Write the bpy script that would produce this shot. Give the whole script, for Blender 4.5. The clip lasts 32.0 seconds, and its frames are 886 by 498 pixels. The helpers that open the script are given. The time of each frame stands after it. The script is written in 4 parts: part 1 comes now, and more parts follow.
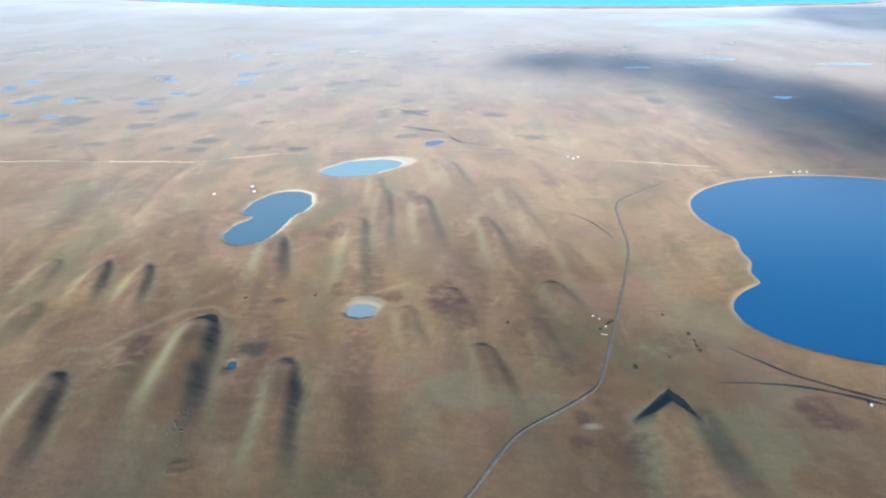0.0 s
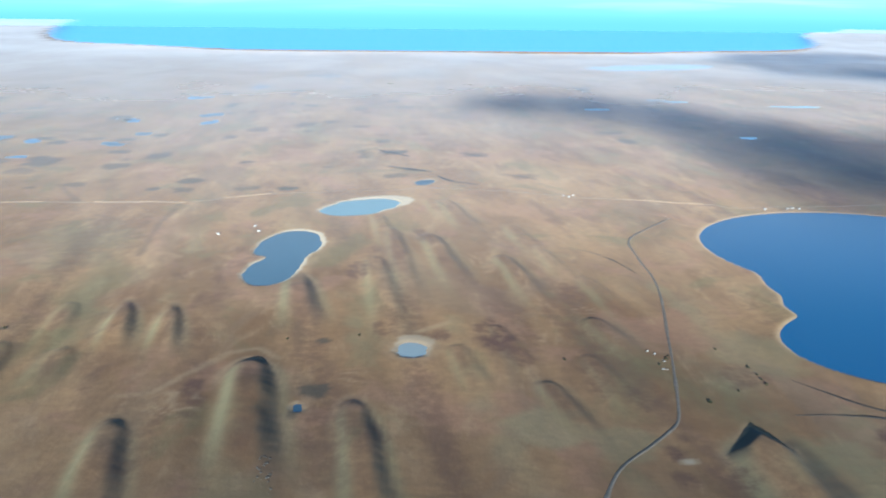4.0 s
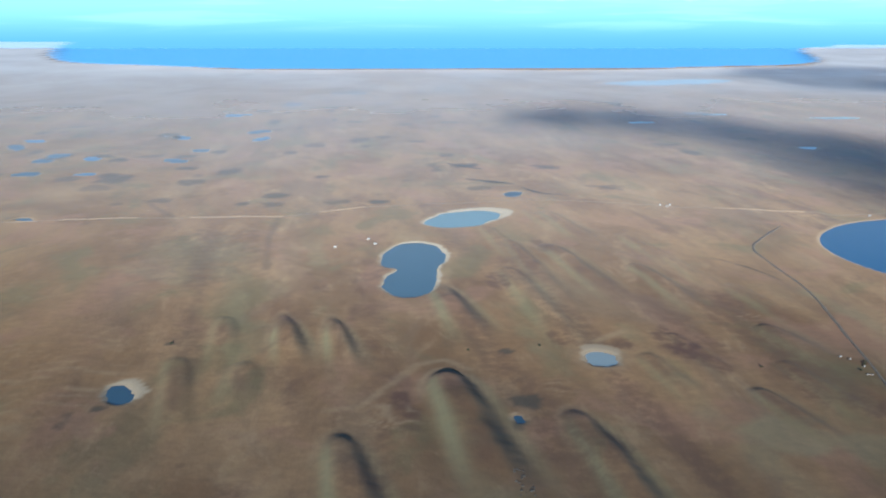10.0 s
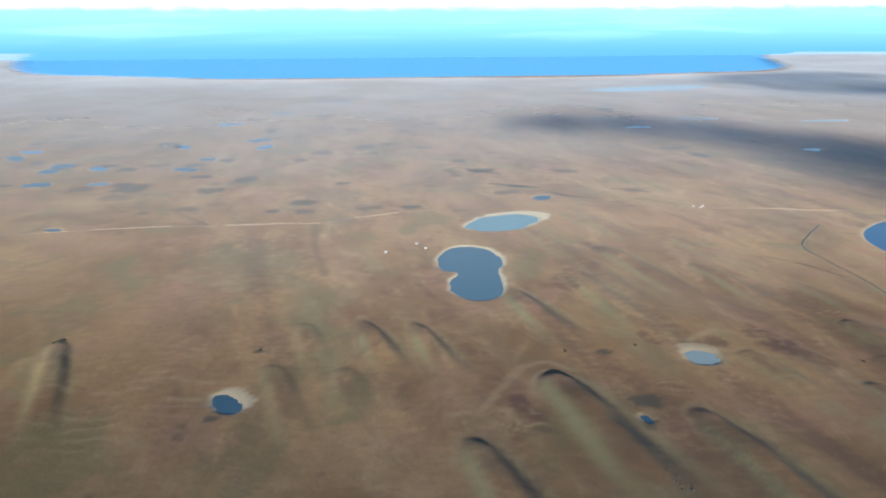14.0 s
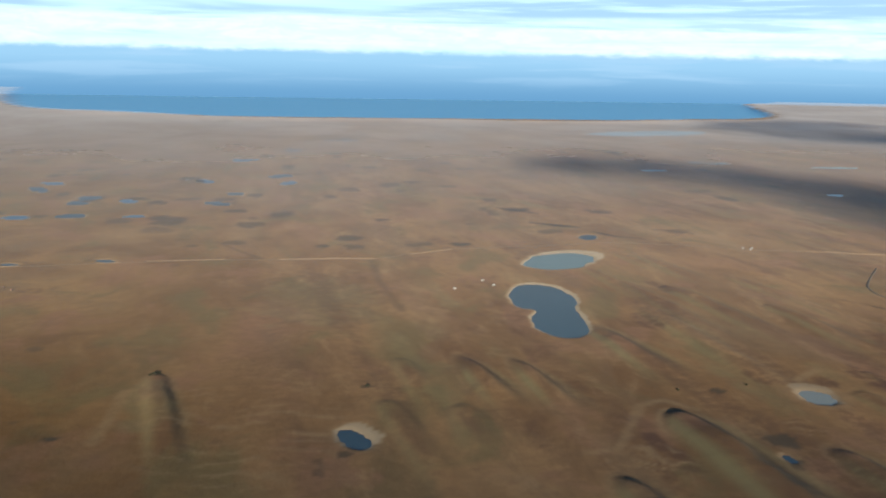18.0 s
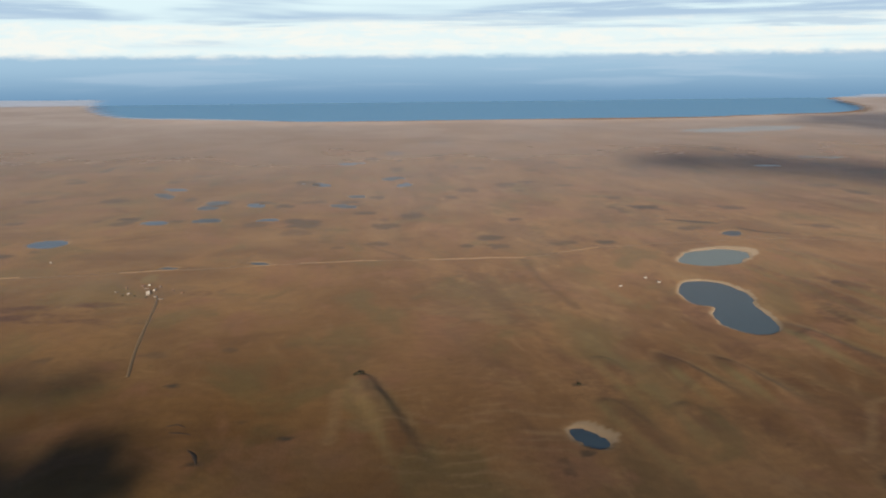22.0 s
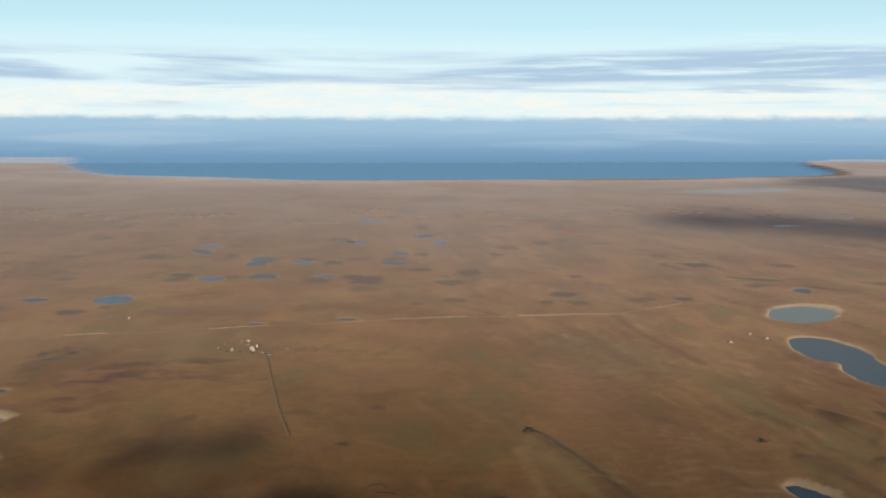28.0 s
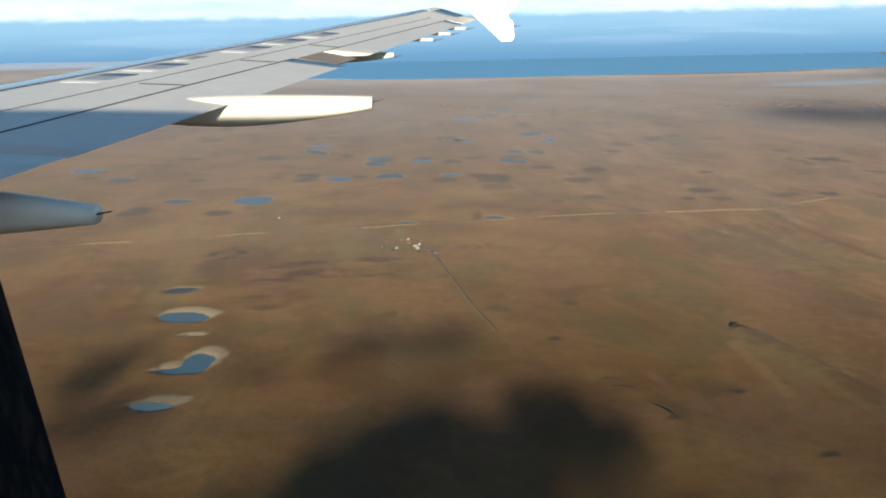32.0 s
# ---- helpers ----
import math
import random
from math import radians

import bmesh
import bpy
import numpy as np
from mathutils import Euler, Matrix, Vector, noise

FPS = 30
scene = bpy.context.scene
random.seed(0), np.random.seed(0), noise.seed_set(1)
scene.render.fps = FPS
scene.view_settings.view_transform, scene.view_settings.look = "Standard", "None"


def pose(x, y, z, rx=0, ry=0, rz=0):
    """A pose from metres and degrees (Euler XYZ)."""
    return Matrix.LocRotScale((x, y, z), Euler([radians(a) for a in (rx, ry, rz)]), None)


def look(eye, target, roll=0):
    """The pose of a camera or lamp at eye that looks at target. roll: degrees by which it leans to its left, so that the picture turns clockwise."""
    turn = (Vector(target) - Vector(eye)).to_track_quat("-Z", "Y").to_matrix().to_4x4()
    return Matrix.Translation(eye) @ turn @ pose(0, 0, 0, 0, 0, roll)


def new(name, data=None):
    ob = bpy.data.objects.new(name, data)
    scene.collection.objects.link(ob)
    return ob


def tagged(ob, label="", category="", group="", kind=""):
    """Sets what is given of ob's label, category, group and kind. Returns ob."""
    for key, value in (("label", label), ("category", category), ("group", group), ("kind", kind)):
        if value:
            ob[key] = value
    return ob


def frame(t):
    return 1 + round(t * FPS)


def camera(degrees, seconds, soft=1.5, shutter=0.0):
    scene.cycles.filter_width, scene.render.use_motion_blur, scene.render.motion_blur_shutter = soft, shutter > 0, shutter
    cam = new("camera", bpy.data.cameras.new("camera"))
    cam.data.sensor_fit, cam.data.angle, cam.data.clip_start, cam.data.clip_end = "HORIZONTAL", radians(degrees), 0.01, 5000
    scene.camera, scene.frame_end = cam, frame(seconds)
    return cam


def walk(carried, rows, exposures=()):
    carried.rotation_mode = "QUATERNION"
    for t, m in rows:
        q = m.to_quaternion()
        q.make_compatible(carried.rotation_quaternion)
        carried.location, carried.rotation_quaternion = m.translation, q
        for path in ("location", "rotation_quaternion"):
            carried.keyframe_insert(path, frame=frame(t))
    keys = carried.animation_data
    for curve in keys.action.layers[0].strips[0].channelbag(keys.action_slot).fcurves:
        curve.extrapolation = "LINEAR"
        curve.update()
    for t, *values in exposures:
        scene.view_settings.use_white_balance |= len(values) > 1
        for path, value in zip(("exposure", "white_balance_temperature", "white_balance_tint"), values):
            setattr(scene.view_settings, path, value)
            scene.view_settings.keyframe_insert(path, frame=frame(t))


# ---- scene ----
cam = camera(49.04, 32.0, 2.0)
PATH = [
    (0, (4.27, -11.48, 171.35), (4.52, 83.97, 141.54), -0.02),
    (0.5, (-3.37, -10.37, 170.57), (-4.13, 85.05, 140.67), -0.30),
    (1, (-11.05, -9.21, 169.79), (-9.62, 86.52, 140.92), 0.54),
    (1.5, (-18.76, -8.01, 169.00), (-17.79, 87.83, 140.47), 0.12),
    (2, (-26.51, -6.75, 168.20), (-24.51, 89.12, 139.84), 0.47),
    (2.5, (-34.28, -5.45, 167.40), (-30.95, 90.53, 139.55), 0.63),
    (4.5, (-65.62, 0.19, 164.15), (-56.80, 96.59, 139.03), 0.71),
    (5, (-73.50, 1.71, 163.33), (-67.33, 98.03, 137.18), 0.01),
    (5.5, (-81.39, 3.27, 162.51), (-79.39, 99.67, 136.01), -0.06),
    (6, (-89.30, 4.86, 161.69), (-83.10, 101.00, 134.89), 0.59),
    (6.5, (-97.21, 6.50, 160.87), (-90.41, 102.76, 134.64), 0.24),
    (7, (-105.14, 8.17, 160.05), (-96.76, 104.69, 135.30), 0.20),
    (7.5, (-113.07, 9.87, 159.23), (-105.41, 105.99, 132.72), 0.14),
    (8, (-121.00, 11.61, 158.42), (-112.98, 107.96, 132.88), -0.01),
    (8.5, (-128.94, 13.38, 157.60), (-120.42, 109.89, 132.83), -0.04),
    (9, (-136.88, 15.18, 156.79), (-129.29, 111.57, 131.28), -0.44),
    (9.5, (-144.82, 17.01, 155.98), (-135.90, 113.38, 130.82), -0.17),
    (10, (-152.76, 18.86, 155.17), (-142.56, 115.54, 131.74), 0.19),
    (10.5, (-160.70, 20.75, 154.37), (-151.19, 117.22, 129.84), 0.50),
    (11, (-168.63, 22.65, 153.57), (-159.94, 119.06, 128.47), -0.32),
    (11.5, (-176.56, 24.58, 152.78), (-164.93, 121.16, 129.59), -0.89),
    (12, (-184.49, 26.53, 151.99), (-173.74, 123.08, 128.26), -0.19),
    (12.5, (-192.41, 28.50, 151.21), (-178.94, 125.08, 129.06), 0.95),
    (13, (-200.33, 30.49, 150.44), (-190.51, 126.73, 125.10), -0.24),
    (13.5, (-208.24, 32.50, 149.67), (-198.54, 128.59, 123.73), -0.39),
    (14, (-216.14, 34.52, 148.92), (-201.48, 130.87, 126.51), -0.17),
    (14.5, (-224.04, 36.55, 148.17), (-209.43, 132.80, 125.31), 0.27),
    (16.5, (-255.58, 44.78, 145.27), (-238.13, 140.47, 122.06), 0.11),
    (17, (-263.45, 46.85, 144.57), (-245.42, 142.82, 123.00), 1.00),
    (17.5, (-271.32, 48.92, 143.88), (-252.87, 145.30, 124.64), 1.30),
    (18, (-279.18, 51.00, 143.21), (-261.56, 147.75, 125.08), 1.10),
    (18.5, (-287.04, 53.07, 142.55), (-269.32, 150.31, 127.36), 1.83),
    (19, (-294.90, 55.13, 141.90), (-280.43, 152.91, 126.73), 0.92),
    (19.5, (-302.75, 57.19, 141.27), (-287.32, 154.98, 127.16), 1.25),
    (20, (-310.61, 59.24, 140.65), (-294.74, 157.18, 128.10), 1.26),
    (20.5, (-318.47, 61.29, 140.05), (-303.48, 159.42, 128.03), 0.73),
    (21, (-326.33, 63.32, 139.46), (-313.73, 161.19, 123.31), -0.57),
    (21.5, (-334.20, 65.33, 138.89), (-319.63, 162.81, 122.01), 0.57),
    (22, (-342.08, 67.33, 138.34), (-331.09, 165.11, 120.48), -0.47),
    (22.5, (-349.96, 69.31, 137.80), (-335.14, 166.81, 121.27), 0.53),
    (23, (-357.85, 71.27, 137.28), (-343.97, 169.02, 121.42), 0.30),
    (23.5, (-365.75, 73.20, 136.78), (-350.91, 170.91, 121.54), 0.34),
    (24, (-373.67, 75.11, 136.30), (-360.95, 172.90, 119.73), 0.15),
    (24.5, (-381.61, 76.99, 135.84), (-369.12, 174.50, 117.52), -0.17),
    (26.5, (-413.56, 84.18, 134.21), (-402.77, 181.99, 116.38), -0.97),
    (27, (-421.61, 85.88, 133.85), (-410.11, 183.44, 115.11), -0.54),
    (27.5, (-429.70, 87.54, 133.52), (-415.07, 185.25, 118.07), 0.49),
    (28, (-437.82, 89.16, 133.22), (-422.37, 187.27, 121.55), 0.15),
    (28.5, (-445.98, 90.73, 132.93), (-431.71, 188.79, 119.54), -0.53),
    (29, (-454.19, 92.25, 132.67), (-441.20, 190.25, 117.60), 0.03),
    (29.5, (-462.44, 93.71, 132.44), (-457.32, 191.67, 113.00), -0.89),
    (30, (-470.73, 95.12, 132.23), (-460.63, 192.56, 112.16), 2.02),
    (30.5, (-479.08, 96.47, 132.05), (-468.25, 193.71, 111.38), -0.09),
    (31, (-487.49, 97.76, 131.90), (-478.83, 194.93, 109.92), -1.57),
    (31.5, (-495.95, 98.98, 131.77), (-485.15, 196.18, 110.92), -1.50),
    (32, (-504.49, 100.14, 131.67), (-494.89, 197.27, 109.90), -1.03),
]
EXPOSURES = [(0.0, 2.65, 4330, -6), (2.5, 2.60, 4330, -6), (4.5, 2.30, 4330, -6), (5.0, 2.14, 4330, -6), (6.0, 2.26, 4330, -5), (8.0, 2.26, 4330, -5), (9.0, 2.14, 4330, -4), (12.0, 1.79, 4420, -4), (13.0, 1.64, 4480, -4),
             (14.0, 2.05, 4530, -5), (14.5, 1.95, 4560, -5), (16.5, 1.78, 4720, -6), (17.0, 1.68, 4780, -6), (18.0, 1.33, 5300, -1), (19.0, 1.01, 5900, 4), (20.0, 0.97, 6000, 7), (22.0, 1.06, 6100, 8), (24.5, 1.09, 6100, 8),
             (28.0, 1.06, 6050, 7), (30.0, 1.24, 5750, 3), (32.0, 1.33, 5450, -1)]
walk(cam, [(t, look(eye, target, roll)) for t, eye, target, roll in PATH], EXPOSURES)

# ---- light: a low sun behind the camera, a pale sky with thin cloud bands ----
SUN_UP, SUN_AZ = 10.7, 8.0          # degrees: height, and turn of the light's way from +y towards +x


def N(nt, kind, at=None, **inputs):
    """A node with its inputs set by name; names may use _ for a blank."""
    n = nt.nodes.new(kind)
    for key, value in inputs.items():
        sock = n.inputs[int(key[1:])] if key[0] == "i" and key[1:].isdigit() else n.inputs[key.replace("_", " ")]
        if isinstance(value, bpy.types.NodeSocket):
            nt.links.new(value, sock)
        else:
            sock.default_value = value
    return n


def mathn(nt, op, a, b=0.0, c=0.0, clamp=False):
    n = N(nt, "ShaderNodeMath", i0=a, i1=b, i2=c)
    n.operation, n.use_clamp = op, clamp
    return n.outputs[0]


def span(nt, v, a, b, lo=0.0, hi=1.0):
    """v from a..b to lo..hi, smooth and held at the ends."""
    n = N(nt, "ShaderNodeMapRange", Value=v)
    n.interpolation_type = "SMOOTHSTEP"
    for k, q in (("From Min", a), ("From Max", b), ("To Min", lo), ("To Max", hi)):
        n.inputs[k].default_value = q
    return n.outputs[0]


def mix(nt, fac, a, b, blend="MIX"):
    n = nt.nodes.new("ShaderNodeMix")
    n.data_type, n.blend_type = "RGBA", blend
    for sock, v in ((n.inputs[0], fac), (n.inputs[6], a), (n.inputs[7], b)):
        if isinstance(v, bpy.types.NodeSocket):
            nt.links.new(v, sock)
        else:
            sock.default_value = v if isinstance(v, float) else (*v, 1.0)[:4]
    return n.outputs[2]


def noise_tex(nt, vec, scale, detail=4.0, rough=0.55, distort=0.0):
    return N(nt, "ShaderNodeTexNoise", Vector=vec, Scale=scale, Detail=detail, Roughness=rough, Distortion=distort).outputs["Fac"]


def mapped(nt, vec, scale, turn=0.0, move=(0, 0, 0)):
    n = N(nt, "ShaderNodeMapping", Vector=vec)
    n.inputs["Scale"].default_value, n.inputs["Rotation"].default_value[2], n.inputs["Location"].default_value = scale, radians(turn), move
    return n.outputs[0]


def make_world():
    w = bpy.data.worlds.new("sky")
    scene.world = w
    w.use_nodes = True
    nt = w.node_tree
    nt.nodes.clear()
    sky = nt.nodes.new("ShaderNodeTexSky")
    sky.sky_type, sky.sun_disc = "NISHITA", False
    sky.sun_elevation, sky.sun_rotation = radians(SUN_UP), radians(180 + SUN_AZ)
    sky.altitude, sky.dust_density, sky.ozone_density = 1000, 1.5, 1.0
    way = N(nt, "ShaderNodeTexCoord").outputs["Generated"]
    z = N(nt, "ShaderNodeSeparateXYZ", Vector=way).outputs[2]
    base = mix(nt, 1.0, sky.outputs[0], (0.062, 0.062, 0.062), "MULTIPLY")
    base = mix(nt, span(nt, z, 0.20, 0.07, 0.0, 0.85), base, (0.325, 0.445, 0.475))
    # cloud banks lying one over another low above the horizon
    soft = noise_tex(nt, mapped(nt, way, (2.6, 2.6, 46.0)), 1.6, 5.0, 0.55, 0.4)
    fine = noise_tex(nt, mapped(nt, way, (5.0, 5.0, 110.0), move=(3, 1, 0)), 1.3, 6.0, 0.60, 0.35)
    lump = noise_tex(nt, mapped(nt, way, (30.0, 30.0, 90.0), move=(1, 5, 2)), 1.5, 5.0, 0.6, 0.2)
    wob = mathn(nt, "ADD", z, mathn(nt, "MULTIPLY", mathn(nt, "SUBTRACT", soft, 0.5), 0.030))
    cream = mathn(nt, "MULTIPLY", span(nt, wob, 0.115, 0.070), 0.55)
    col = mix(nt, cream, base, (0.46, 0.48, 0.46))
    grey = mathn(nt, "MULTIPLY", span(nt, wob, 0.046, 0.058), span(nt, wob, 0.088, 0.072))
    patch = noise_tex(nt, mapped(nt, way, (1.0, 1.0, 14.0), move=(0.3, 2, 0)), 2.2, 3.0, 0.5, 0.8)
    grey = mathn(nt, "MULTIPLY", mathn(nt, "MULTIPLY", grey, span(nt, fine, 0.26, 0.52)), span(nt, patch, 0.34, 0.50))
    col = mix(nt, mathn(nt, "MULTIPLY", grey, 0.85), col, (0.215, 0.275, 0.345))
    white = mathn(nt, "MULTIPLY", span(nt, wob, 0.058, 0.044), span(nt, lump, 0.30, 0.55, 0.45, 1.0))
    billow = noise_tex(nt, mapped(nt, way, (14.0, 14.0, 60.0), move=(7, 2, 1)), 1.4, 6.0, 0.6, 0.6)
    white = mathn(nt, "MULTIPLY", white, span(nt, billow, 0.36, 0.54, 0.35, 1.0))
    gaps = noise_tex(nt, mapped(nt, way, (1.0, 1.0, 20.0), move=(4, 4, 1)), 3.2, 4.0, 0.55, 0.5)
    white = mathn(nt, "MULTIPLY", white, span(nt, gaps, 0.38, 0.56, 0.2, 1.0))
    col = mix(nt, mathn(nt, "MULTIPLY", white, 0.9), col, (0.50, 0.475, 0.42))
    shade = mathn(nt, "MULTIPLY", mathn(nt, "MULTIPLY", span(nt, gaps, 0.52, 0.40), span(nt, fine, 0.40, 0.60)), mathn(nt, "MULTIPLY", span(nt, z, 0.024, 0.032), span(nt, z, 0.060, 0.048)))
    col = mix(nt, mathn(nt, "MULTIPLY", shade, 0.7), col, (0.26, 0.31, 0.36))
    low = mathn(nt, "ADD", z, mathn(nt, "MULTIPLY", mathn(nt, "SUBTRACT", lump, 0.5), 0.008))
    # the far strait and its other shore under the cloud
    sea = mix(nt, span(nt, z, -0.03, 0.014), (0.090, 0.158, 0.232), (0.200, 0.278, 0.338))
    streak = mathn(nt, "MULTIPLY", mathn(nt, "MULTIPLY", span(nt, soft, 0.48, 0.62), 0.5), span(nt, z, -0.022, 0.0))
    sea = mix(nt, streak, sea, (0.245, 0.300, 0.350))
    col = mix(nt, span(nt, low, 0.0205, 0.0135), col, sea)
    bg = N(nt, "ShaderNodeBackground", Color=col, Strength=0.95)
    nt.links.new(bg.outputs[0], N(nt, "ShaderNodeOutputWorld").inputs[0])


make_world()
sun = new("sun", bpy.data.lights.new("sun", "SUN"))
sun.data.energy, sun.data.angle, sun.data.color = 5.0, radians(0.5), (1.0, 0.74, 0.48)
SUN_WAY = Vector((math.sin(radians(SUN_AZ)) * math.cos(radians(SUN_UP)), math.cos(radians(SUN_AZ)) * math.cos(radians(SUN_UP)), -math.sin(radians(SUN_UP))))
sun.matrix_world = look((0, 0, 400), Vector((0, 0, 400)) + SUN_WAY)

# ---- materials ----


def material(name, rough=0.8, metal=0.0):
    m = bpy.data.materials.new(name)
    m.use_nodes = True
    nt = m.node_tree
    nt.nodes.clear()
    bsdf = N(nt, "ShaderNodeBsdfPrincipled", Roughness=rough, Metallic=metal)
    out = N(nt, "ShaderNodeOutputMaterial", Surface=bsdf.outputs[0])
    return m, nt, bsdf, out


def place_of(nt):
    return N(nt, "ShaderNodeTexCoord").outputs["Object"]


def attr(nt, name):
    n = nt.nodes.new("ShaderNodeAttribute")
    n.attribute_name = name
    return n.outputs["Fac"]


def bump(nt, bsdf, height, strength=0.5, distance=0.3):
    b = N(nt, "ShaderNodeBump", Height=height, Strength=strength, Distance=distance)
    nt.links.new(b.outputs[0], bsdf.inputs["Normal"])


def plain(name, colour, rough=0.7, metal=0.0, grain=0.15, scale=3.0):
    """A paint or stone with grain and stains at two scales."""
    m, nt, bsdf, _ = material(name, rough, metal)
    p = place_of(nt)
    a, b = noise_tex(nt, p, scale), noise_tex(nt, p, scale * 9, 3.0)
    v = mathn(nt, "ADD", mathn(nt, "MULTIPLY", a, 0.6), mathn(nt, "MULTIPLY", b, 0.4))
    dark = tuple(c * (1 - 1.6 * grain) for c in colour)
    light = tuple(min(1, c * (1 + grain)) for c in colour)
    col = mix(nt, span(nt, v, 0.3, 0.7), dark, light)
    nt.links.new(col, bsdf.inputs["Base Color"])
    bump(nt, bsdf, b, 0.2, 0.02)
    if rough > 0.75:
        bsdf.inputs["Specular IOR Level"].default_value = 0.05
    return m


def grassland():
    m, nt, bsdf, _ = material("steppe_grass", 0.95)
    bsdf.inputs["Diffuse Roughness"].default_value = 1.0      # dense grass throws light back towards the sun
    bsdf.inputs["Specular IOR Level"].default_value = 0.1
    p = place_of(nt)
    moor = attr(nt, "moor")

    def grain(scale, stretch, detail, rough, distort, move=(0, 0, 0)):
        """Patches drawn out along the ridges on the moor, and in no direction on the plain."""
        a = noise_tex(nt, mapped(nt, p, (1, 0.85, 1), 20, move), scale * 0.9, detail, rough, distort)
        b = noise_tex(nt, mapped(nt, p, (1, stretch, 1), -5, move), scale, detail, rough, distort)
        return mathn(nt, "ADD", a, mathn(nt, "MULTIPLY", mathn(nt, "SUBTRACT", b, a), moor))

    big, mid = grain(0.012, 0.30, 6.0, 0.6, 0.5), grain(0.035, 0.40, 7.0, 0.62, 0.8, (70, 0, 0))
    fine, tuft = noise_tex(nt, p, 0.16, 6.0, 0.65), noise_tex(nt, p, 0.9, 5.0, 0.7)
    col = mix(nt, span(nt, big, 0.34, 0.66), (0.142, 0.072, 0.025), (0.240, 0.138, 0.054))
    col = mix(nt, mathn(nt, "MULTIPLY", span(nt, mid, 0.52, 0.70), span(nt, moor, 0.0, 1.0, 0.32, 0.42)), col, (0.082, 0.042, 0.026))
    col = mix(nt, mathn(nt, "MULTIPLY", span(nt, mid, 0.46, 0.30), span(nt, moor, 0.0, 1.0, 0.28, 0.42)), col, (0.300, 0.190, 0.090))
    col = mix(nt, mathn(nt, "MULTIPLY", span(nt, grain(0.02, 0.30, 5.0, 0.6, 0.3, (0, 33, 0)), 0.56, 0.70), 0.55), col, (0.092, 0.080, 0.038))
    spot = noise_tex(nt, mapped(nt, p, (1, 0.8, 1), 0, (11, 7, 0)), 0.085, 4.0, 0.6, 0.4)
    col = mix(nt, span(nt, spot, 0.62, 0.74, 0.0, 0.5), col, (0.098, 0.058, 0.036))
    hue = noise_tex(nt, mapped(nt, p, (1, 0.6, 1), 0, (300, 90, 0)), 0.018, 5.0, 0.6, 0.6)
    col = mix(nt, span(nt, hue, 0.52, 0.64, 0.0, 0.7), col, (0.220, 0.110, 0.060))
    col = mix(nt, span(nt, hue, 0.47, 0.35, 0.0, 0.7), col, (0.135, 0.108, 0.044))
    glow = grain(0.014, 0.4, 5.0, 0.6, 0.8, (150, 40, 0))
    col = mix(nt, span(nt, glow, 0.48, 0.70, 0.0, 0.5), col, (0.265, 0.142, 0.046))
    col = mix(nt, span(nt, glow, 0.46, 0.34, 0.0, 0.5), col, (0.150, 0.098, 0.058))
    sandy = noise_tex(nt, mapped(nt, p, (1, 0.35, 1), -5, (20, 500, 0)), 0.05, 6.0, 0.65, 0.3)
    col = mix(nt, mathn(nt, "MULTIPLY", span(nt, sandy, 0.55, 0.72, 0.0, 0.45), span(nt, attr(nt, "moor"), 0.0, 1.0, 0.2, 1.0)), col, (0.310, 0.200, 0.098))
    col = mix(nt, mathn(nt, "MULTIPLY", attr(nt, "green"), span(nt, fine, 0.15, 0.65, 0.55, 1.0)), col, (0.205, 0.180, 0.088))
    col = mix(nt, mathn(nt, "MULTIPLY", attr(nt, "scrub_shade"), span(nt, fine, 0.2, 0.6, 0.65, 0.95)), col, (0.056, 0.057, 0.046))
    col = mix(nt, mathn(nt, "MULTIPLY", attr(nt, "heath"), span(nt, mathn(nt, "ADD", fine, mid), 0.75, 1.15, 0.1, 1.0)), col, (0.085, 0.040, 0.032))
    col = mix(nt, mathn(nt, "MULTIPLY", attr(nt, "pale"), span(nt, mid, 0.25, 0.6, 0.5, 1.0)), col, (0.27, 0.180, 0.092))
    col = mix(nt, attr(nt, "sand"), col, mix(nt, span(nt, fine, 0.3, 0.7), (0.31, 0.253, 0.180), (0.43, 0.360, 0.268)))
    col = mix(nt, mathn(nt, "MULTIPLY", attr(nt, "peat_shade"), span(nt, fine, 0.2, 0.5, 0.6, 1.0)), col, (0.055, 0.050, 0.042))
    col = mix(nt, span(nt, fine, 0.30, 0.70, 0.0, 0.28), col, (0.105, 0.062, 0.030))
    col = mix(nt, span(nt, tuft, 0.58, 0.80, 0.0, 0.25), col, (0.085, 0.058, 0.030))
    grey = N(nt, "ShaderNodeHueSaturation", Color=col, Saturation=span(nt, attr(nt, "moor"), 0.0, 1.0, 0.93, 0.83), Value=span(nt, attr(nt, "moor"), 0.0, 1.0, 0.37, 0.42), Hue=span(nt, attr(nt, "moor"), 0.0, 1.0, 0.507, 0.502))
    col = grey.outputs[0]
    nt.links.new(col, bsdf.inputs["Base Color"])
    bump(nt, bsdf, mathn(nt, "ADD", mathn(nt, "MULTIPLY", fine, 1.6), mathn(nt, "MULTIPLY", tuft, 0.15)), 0.35, 0.5)
    return m


def water(name, deep, milky, ripple=0.6, rough=0.06, height=0.12):
    m, nt, bsdf, _ = material(name, rough)
    bsdf.inputs["IOR"].default_value = 1.333
    p = place_of(nt)
    n = noise_tex(nt, p, 0.02, 4.0, 0.5)
    nt.links.new(mix(nt, span(nt, n, 0.35, 0.7, 0.0, 0.6), deep, milky), bsdf.inputs["Base Color"])
    bump(nt, bsdf, noise_tex(nt, mapped(nt, p, (1, 1.6, 1)), ripple, 5.0, 0.65), 1.0, height)
    return m


